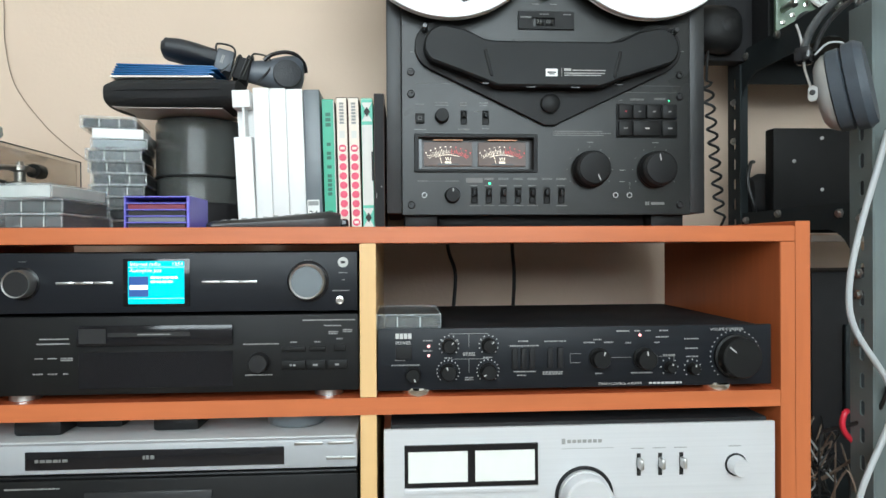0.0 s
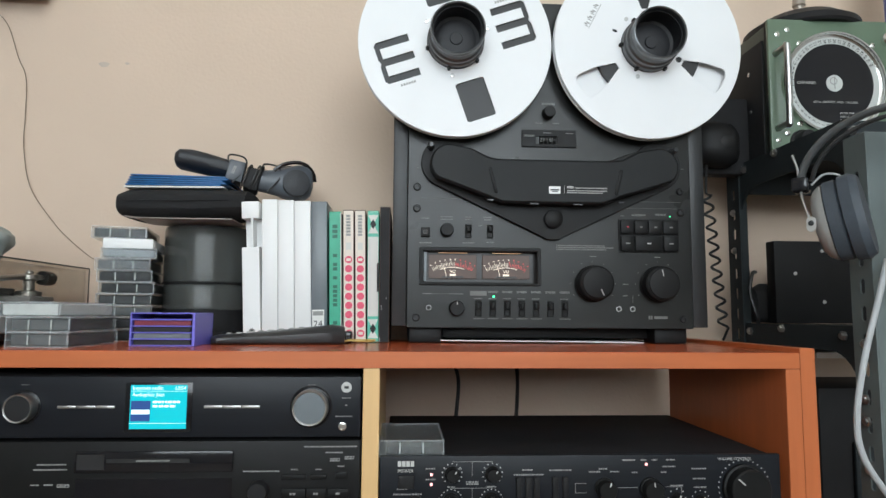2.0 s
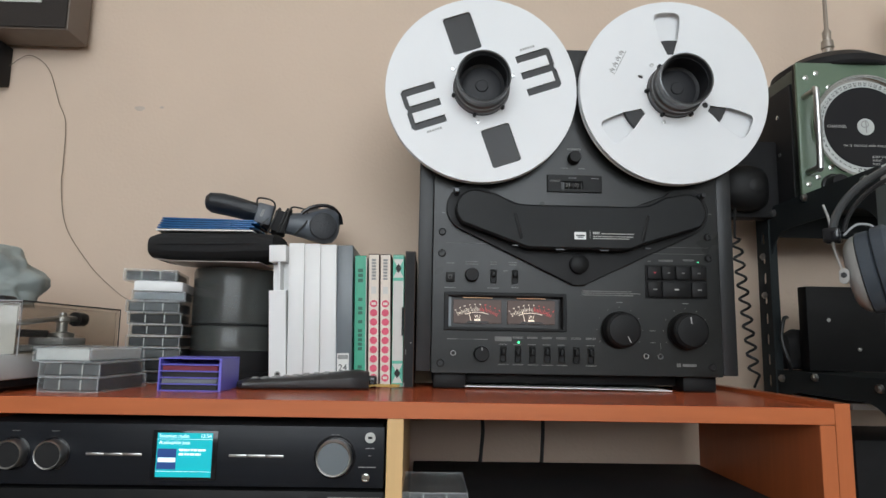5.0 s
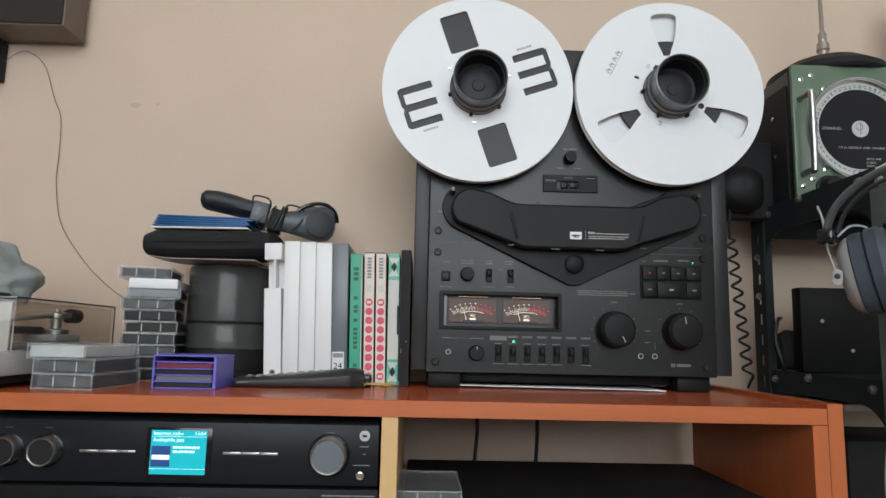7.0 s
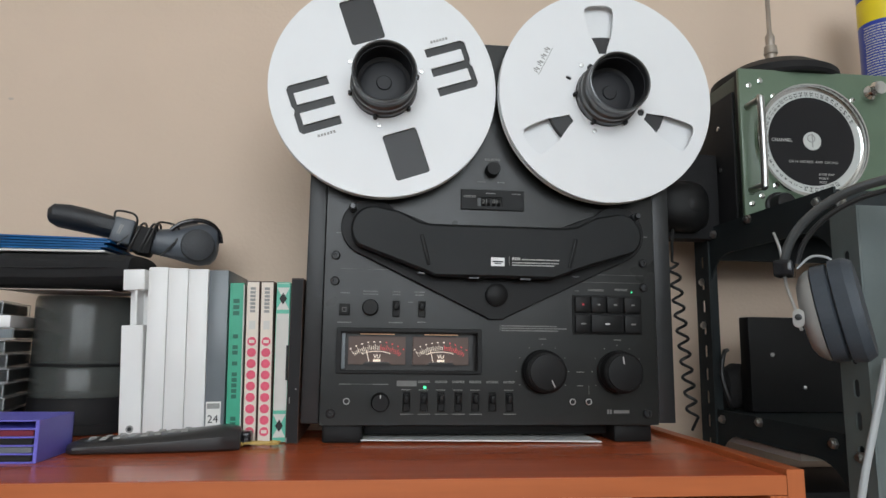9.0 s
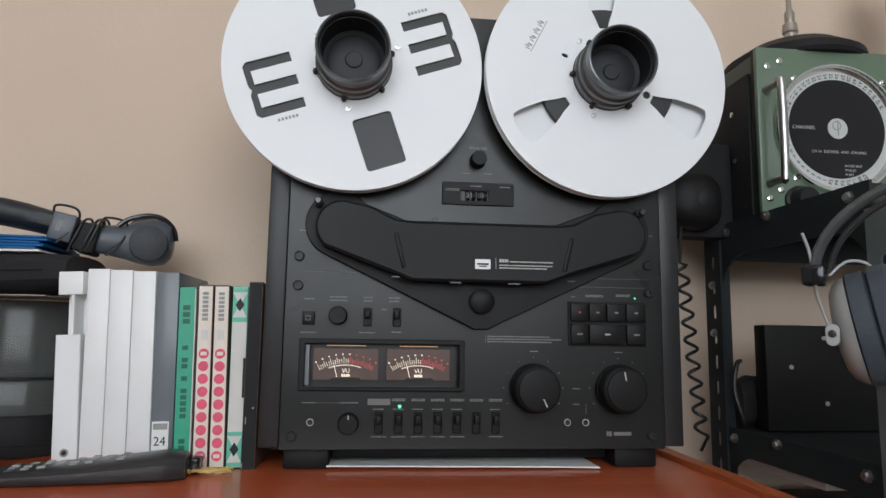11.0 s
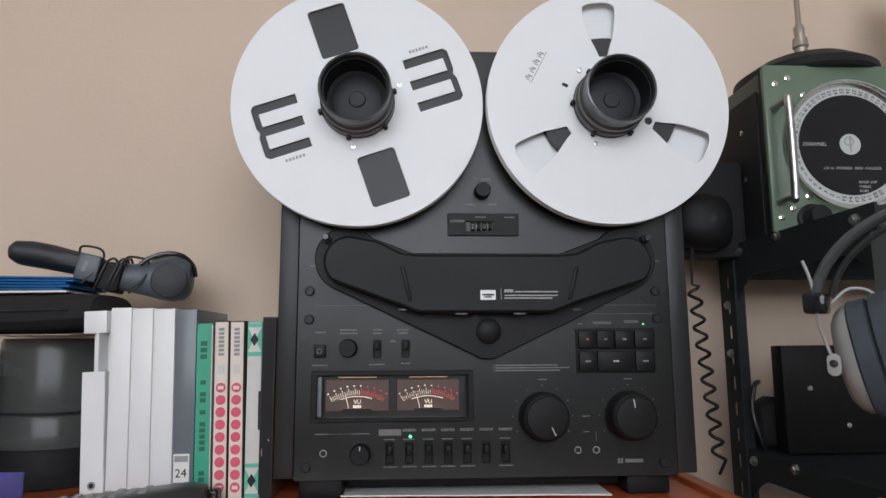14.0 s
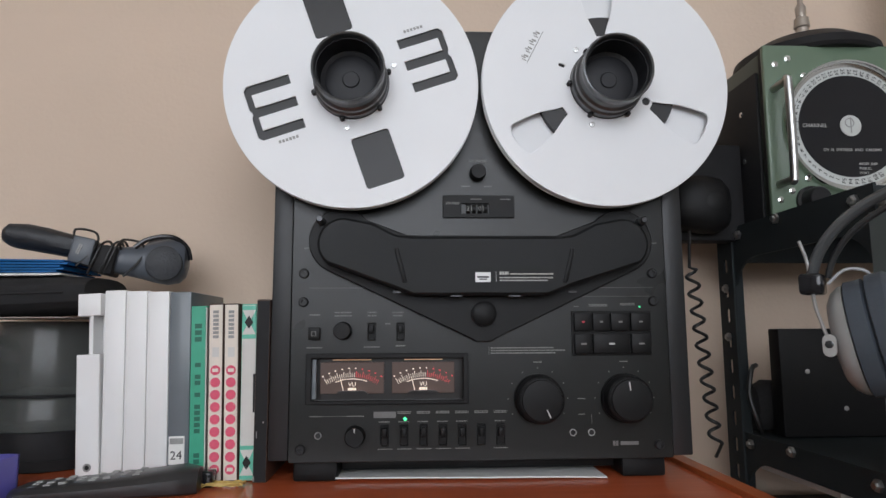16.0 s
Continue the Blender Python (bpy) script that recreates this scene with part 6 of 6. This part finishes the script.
part("emblem_mark", bars([(DXC - 0.0006, DXC + 0.0008, DZC - 0.009, DZC + 0.010)], FY - 0.0045, 0.0002), M_INK_GREY, cap)
hx = 0.3600
part("handle", bm_tube([(hx, FY, 1.2350), (hx, FY - 0.026, 1.2350), (hx, FY - 0.032, 1.2290), (hx, FY - 0.032, 1.1250), (hx, FY - 0.026, 1.1190), (hx, FY, 1.1190)], 0.0046, 12, smooth=4), M_STEEL, rad, "chrome pull handle")
for x, z in ((0.3635, 1.2660), (0.3795, 1.2735), (0.3600, 1.1000), (0.3745, 1.111), (0.3980, 1.252), (0.3945, 1.126), (0.514, 1.252), (0.690, 1.265)):
    part("screw", bm_lathe([(0.0042, 0), (0.0038, -0.0016), (0.002, -0.0022), (0.0001, -0.0022)], (x, FY, z), "y", 14), M_CHROME, rad, "bright panel screw")
kb = part("squelch_knob", bm_lathe([(0.0175, 0), (0.0175, -0.004), (0.0145, -0.006), (0.0135, -0.02), (0.012, -0.022), (0.0001, -0.022)], (0.396, FY, 1.099), "y", 32), M_BLACK, rad, "black panel knob")
kb = part("chrome_knob", bm_lathe([(0.011, 0), (0.010, -0.006), (0.006, -0.010), (0.008, -0.014), (0.011, -0.02), (0.009, -0.026), (0.0001, -0.027)], (0.538, FY, 1.262), "y", 24), M_CHROME, rad, "chrome switch knob")
plate_side = part("side_plate", bm_box(0.3495, 0.3537, RY + 0.016, 0.392, 1.0825, 1.2640, 0.001), M_MATT, rad, "black mounting plate on the case side")
for y, z in ((0.285, 1.222), (0.283, 1.160), (0.330, 1.155), (0.352, 1.225)):
    part("side_screw", bm_lathe([(0.0036, 0), (0.0034, -0.0016), (0.0018, -0.0022), (0.0001, -0.0022)], (0.3494, y, z), "x", 14), M_CHROME, plate_side, "bright screw")
rad.matrix_basis = Matrix.Translation((0.350, FY, 1.0815)) @ Matrix.Rotation(radians(-1.0), 4, "Z") @ Matrix.Rotation(radians(0.6), 4, "X") @ Matrix.Translation((-0.350, -FY, -1.0815)) @ rad.matrix_basis

bsx, bsy = 0.470, 0.30
ant = thing("magnet_antenna", (bsx, bsy, 1.29), "magnetic antenna with a black rubber base on the radio", "antenna")
part("base", bm_lathe([(0.086, 0), (0.089, 0.004), (0.087, 0.014), (0.060, 0.032), (0.012, 0.038), (0.0001, 0.038)], (bsx - 0.02, bsy, 1.2892), "z", 56), M_MATT, ant, "black rubber base")
part("whip_socket", bm_lathe([(0.0105, 0), (0.0105, 0.012), (0.008, 0.014), (0.008, 0.022), (0.010, 0.024), (0.009, 0.036), (0.006, 0.038), (0.0068, 0.052), (0.0035, 0.058), (0.0022, 0.45), (0.0001, 0.45)], (bsx - 0.02, bsy, 1.327), "z", 20), mat("antenna_taupe", (0.38, 0.33, 0.28), 0.35, metal=0.5), ant, "pale metal whip")

can = thing("spray_can", (0.62, 0.30, 1.29), "blue and yellow spray can standing on the radio", "spray can")
part("body", bm_lathe([(0.031, 0), (0.0325, 0.002), (0.0325, 0.120)], (0.640, 0.30, 1.2894), "z", 40), M_CANBLUE, can, "blue can wall")
part("yellow_band", bm_lathe([(0.0325, 0.1202), (0.0327, 0.1204), (0.0327, 0.160), (0.0325, 0.1602)], (0.640, 0.30, 1.2894), "z", 40), M_YELLOW, can, "yellow can band")
part("shoulder", bm_lathe([(0.0325, 0.1604), (0.0325, 0.182), (0.026, 0.196), (0.0001, 0.196)], (0.640, 0.30, 1.2894), "z", 40), M_CANBLUE, can, "blue upper can")
bm = bmesh.new()
for k in range(26):
    a = radians(180 + rng.uniform(0, 4))
    while a < radians(275):
        w = radians(rng.uniform(3, 12))
        for q in range(3):
            t0 = a + w * q / 3
            x, y = 0.640 + 0.0326 * math.cos(t0 + w / 6), 0.30 + 0.0326 * math.sin(t0 + w / 6)
            p = bm_box(-0.0326 * w / 6, 0.0326 * w / 6, -0.0002, 0.0002, -0.0009, 0.0009)
            p.transform(Matrix.Translation((x, y, 1.2940 + 0.0043 * k)) @ Matrix.Rotation(t0 + w / 6 + math.pi / 2, 4, "Z"))
            me = bpy.data.meshes.new("t")
            p.to_mesh(me)
            p.free()
            bm.from_mesh(me)
            bpy.data.meshes.remove(me)
        a += w + radians(2)
part("lettering", bm, M_INK, can, "dense white print")

# ---- telephone handset with a coiled cord on the rack side ----
ph = thing("telephone_handset", (0.29, 0.27, 1.10), "black telephone handset hanging at the rack with a coiled cord", "telephone")
part("receiver", blob(bmesh.new(), [(0.2480, 0.276, 1.108, 0.012, 0.018), (0.2520, 0.276, 1.107, 0.022, 0.029), (0.2640, 0.275, 1.105, 0.027, 0.034), (0.2880, 0.274, 1.103, 0.028, 0.036), (0.3050, 0.275, 1.102, 0.027, 0.034), (0.3150, 0.276, 1.101, 0.020, 0.027), (0.3180, 0.276, 1.101, 0.010, 0.015)], 28, 0.75), M_DECK, ph, "black receiver end")
part("mouthpiece", bm_lathe([(0.012, 0.006), (0.012, -0.001), (0.010, -0.002), (0.0001, -0.0025)], (0.292, 0.248, 1.102), "y", 28), M_DECK, ph)
part("cradle", bm_box(0.262, 0.3490, 0.288, 0.318, 1.060, 1.185, 0.004), M_MATT, ph, "black handset cradle")
pts = [(0.270, 0.272, 1.085), (0.267, 0.272, 1.05), (0.266, 0.272, 1.025)]
n = 10 * 12
for i in range(n):
    s = i / n
    a = 2 * math.pi * i / 12
    pts.append((0.268 + 0.019 * s + 0.0068 * math.cos(a), 0.272 + 0.0068 * math.sin(a), 1.022 - 0.207 * s))
pts.append((0.292, 0.285, TOP + 0.003))
part("coiled_cord", bm_tube(pts, 0.0021, 6, smooth=1), M_CABLE, ph, "black coiled cord")

# ---- studio headphones hung over the front upright ----
hx2 = thing("studio_headphones", (0.36, 0.02, 1.05), "black and grey padded headphones hung over the rack upright", "headphones")
BX, BZ, BR = 0.362, 0.984, 0.112
band = []
for k in range(17):
    a = radians(172 - 164 * k / 16)
    band.append((BX + BR * math.cos(a), 0.004 + 0.0, BZ + BR * 0.79 * math.sin(a)))
for off, r, m, nm in ((0.0, 0.0046, M_BAND, "headband"), (-0.012, 0.0026, M_HUB, "band_spring")):
    pts = [((BX + (p[0] - BX) * (1 + off * 8.5)), p[1] - 0.004 * (nm == "headband"), BZ + (p[2] - BZ) * (1 + off * 8.5)) for p in band]
    bm = bm_tube(pts, r, 12, smooth=2)
    bmesh.ops.scale(bm, verts=bm.verts, vec=(1, 1.5, 1), space=Matrix.Translation((0, -0.004, 0)))
    part(nm, bm, m, hx2, "padded black headband" if nm == "headband" else "flat spring band")
for sx in (-1, 1):
    x0 = BX + sx * 0.112
    part("band_clamp", bm_box(x0 - 0.008, x0 + 0.010, -0.012, 0.014, 0.981, 0.999, 0.003), M_GLOSS, hx2, "black band clamp")
    part("wire_fork", bm_tube([(x0 + sx * 0.006, -0.006, 1.028), (x0 + sx * 0.001, -0.006, 1.010), (x0 - sx * 0.002, -0.006, 0.982), (x0 - sx * 0.005, -0.013, 0.968), (x0 - sx * 0.014, -0.020, 0.940)], 0.0015, 8), M_NICKEL, hx2, "bright wire fork")
    cup = blob(bmesh.new(), [(0.006, 0, 0, 0.016, 0.022), (0.008, 0, 0, 0.026, 0.034), (0.012, 0, 0, 0.031, 0.041), (0.018, 0, 0, 0.034, 0.0455), (0.022, 0, 0, 0.034, 0.0465)], 32, 0.9)
    pad = blob(bmesh.new(), [(0.022, 0, 0, 0.032, 0.044), (0.0235, 0, 0, 0.036, 0.0485), (0.036, 0, 0, 0.0365, 0.049), (0.038, 0, 0, 0.034, 0.046), (0.040, 0, 0, 0.038, 0.051), (0.052, 0, 0, 0.039, 0.052), (0.060, 0, 0, 0.034, 0.047)], 32, 0.9)
    mm = Matrix.Translation((BX + sx * 0.103, 0.006, 0.939)) @ Matrix.Rotation(radians(sx * 10), 4, "Y") @ Matrix.Diagonal((-sx, 1, 1, 1))
    for q, nm, m, lb in ((cup, "cup_shell", M_SHELL, "silver grey cup shell"), (pad, "ear_pad", M_CUSHION, "slate padded ear cushion")):
        q.transform(mm)
        bmesh.ops.recalc_face_normals(q, faces=q.faces)
        part(nm, q, m, hx2, lb)
    pv = part("pivot_plate", plate([arc(BX + sx * 0.097, 0.942, 0.0052, 0, 180, 12) + arc(BX + sx * 0.097, 0.934, 0.0052, 180, 360, 12), circle(BX + sx * 0.097, 0.939, 0.0022, 16)], -0.0275, -0.0255, 0.0004), M_NICKEL, hx2, "oval nickel pivot plate")
    part("pivot", bm_lathe([(0.0032, 0), (0.0032, -0.0012), (0.0018, -0.0016), (0.0001, -0.0016)], (BX + sx * 0.097, -0.0275, 0.939), "y", 18), M_HUB, pv, "dark pivot pin")
    part("cup_cable", bm_tube([(BX + sx * 0.100, 0.004, 0.990), (BX + sx * 0.086, 0.006, 1.002), (BX + sx * 0.070, 0.008, 0.998), (BX + sx * 0.072, 0.006, 0.982), (BX + sx * 0.082, 0.002, 0.966)], 0.0014, 8), M_DVD, hx2, "grey cable loop")
hx2.matrix_basis = Matrix.Translation((0.2535, 0.004, 0.064)) @ Matrix.Rotation(radians(-43), 4, "Z") @ Matrix.Scale(0.93, 4) @ Matrix.Translation((-0.256, 0.0, 0)) @ hx2.matrix_basis

# ---- things in the rack ----
bb = thing("black_box", (0.43, 0.3, 0.824), "black metal power supply box on the rack shelf", "power supply")
part("case", bm_box(0.360, 0.54, 0.252, 0.275, 0.8245, 0.950, 0.002), M_DECK, bb)
for x, z in ((0.392, 0.90), (0.436, 0.935), (0.436, 0.857)):
    part("screw", bm_lathe([(0.0028, 0), (0.0028, -0.001), (0.0001, -0.0015)], (x, 0.252, z), "y", 12), M_STEEL, bb)
solid("cloth_bag", blob(bmesh.new(), [(0.348, 0.306, 0.8450, 0.008, 0.012), (0.352, 0.306, 0.8520, 0.018, 0.0270), (0.366, 0.305, 0.8560, 0.023, 0.0310), (0.395, 0.305, 0.8550, 0.025, 0.0302), (0.430, 0.305, 0.8520, 0.024, 0.0272), (0.445, 0.305, 0.8450, 0.012, 0.014)], 24, 0.8), M_FABRIC, "small black cloth bag behind the power supply", "bag")
solid("power_cable", bm_tube([(0.356, 0.30, 0.905), (0.345, 0.29, 0.90), (0.338, 0.285, 0.87), (0.345, 0.28, 0.835), (0.352, 0.29, 0.8245)], 0.003, 8), M_CABLE, "black cable beside the power supply", "cable")
lw = thing("equipment_case", (0.45, 0.25, 0.40), "dark equipment case low in the rack", "equipment case")
part("case", bm_box(0.385, 0.60, 0.20, 0.36, 0.44, 0.735, 0.004), M_MATT, lw)
part("front_plate", bm_box(0.43, 0.60, 0.192, 0.1995, 0.50, 0.66, 0.003), M_RACK_SHADED, lw)
part("lower_shelf", bm_box(0.342, 1.05, 0.06, 0.335, 0.435, 0.4395), M_RACK_SHADED, rk, "steel shelf with shade in its colour")
solid("paper_sheet", bm_box(0.36, 0.56, 0.16, 0.33, 0.8245 - 0.046, 0.8245 - 0.038), M_PAPER, "white paper folder lying between rack shelves", "paper")
solid("grey_cable", bm_tube([(0.340, -0.004, 0.90), (0.326, -0.006, 0.857), (0.305, -0.006, 0.788), (0.293, -0.006, 0.726), (0.299, -0.006, 0.681), (0.335, -0.006, 0.625), (0.343, -0.006, 0.595), (0.335, -0.006, 0.566), (0.308, -0.006, 0.505), (0.300, -0.004, 0.46), (0.298, 0.0, 0.40)], 0.0034, 10), M_CABLE_GREY, "pale grey headphone cable hanging in front of the rack", "cable")
solid("red_cable", bm_tube([(0.334, 0.055, 0.573), (0.327, 0.05, 0.572), (0.324, 0.05, 0.560), (0.328, 0.05, 0.548), (0.338, 0.05, 0.537), (0.346, 0.055, 0.528)], 0.0033, 10), M_CABLE_RED, "short bright red cable at the rack", "cable")
solid("black_cable", bm_tube([(0.42, 0.02, 0.72), (0.365, 0.01, 0.66), (0.345, 0.008, 0.60), (0.34, 0.03, 0.57), (0.315, 0.07, 0.545)], 0.0025, 8), M_CABLE, "thin black cable hanging at the rack", "cable")
for k in range(14):
    x, y, z = 0.30 + rng.uniform(-0.01, 0.05), 0.09 + rng.uniform(-0.02, 0.06), 0.50 + rng.uniform(-0.05, 0.02)
    pts = [(x + rng.uniform(-0.03, 0.03), y + rng.uniform(-0.03, 0.03), z + rng.uniform(-0.04, 0.04)) for _ in range(5)] + [(x, y, 0.30)]
    pts[0] = (x + 0.06, y + 0.1, z + 0.03)
    solid("loose_wire", bm_tube(pts, 0.0013, 5), (M_CABLE, M_CABLE_GREY, M_CABLE, M_CABLE_BROWN)[k % 4], "thin loose wire in a tangle beside the unit", "cable", "tangled wires")
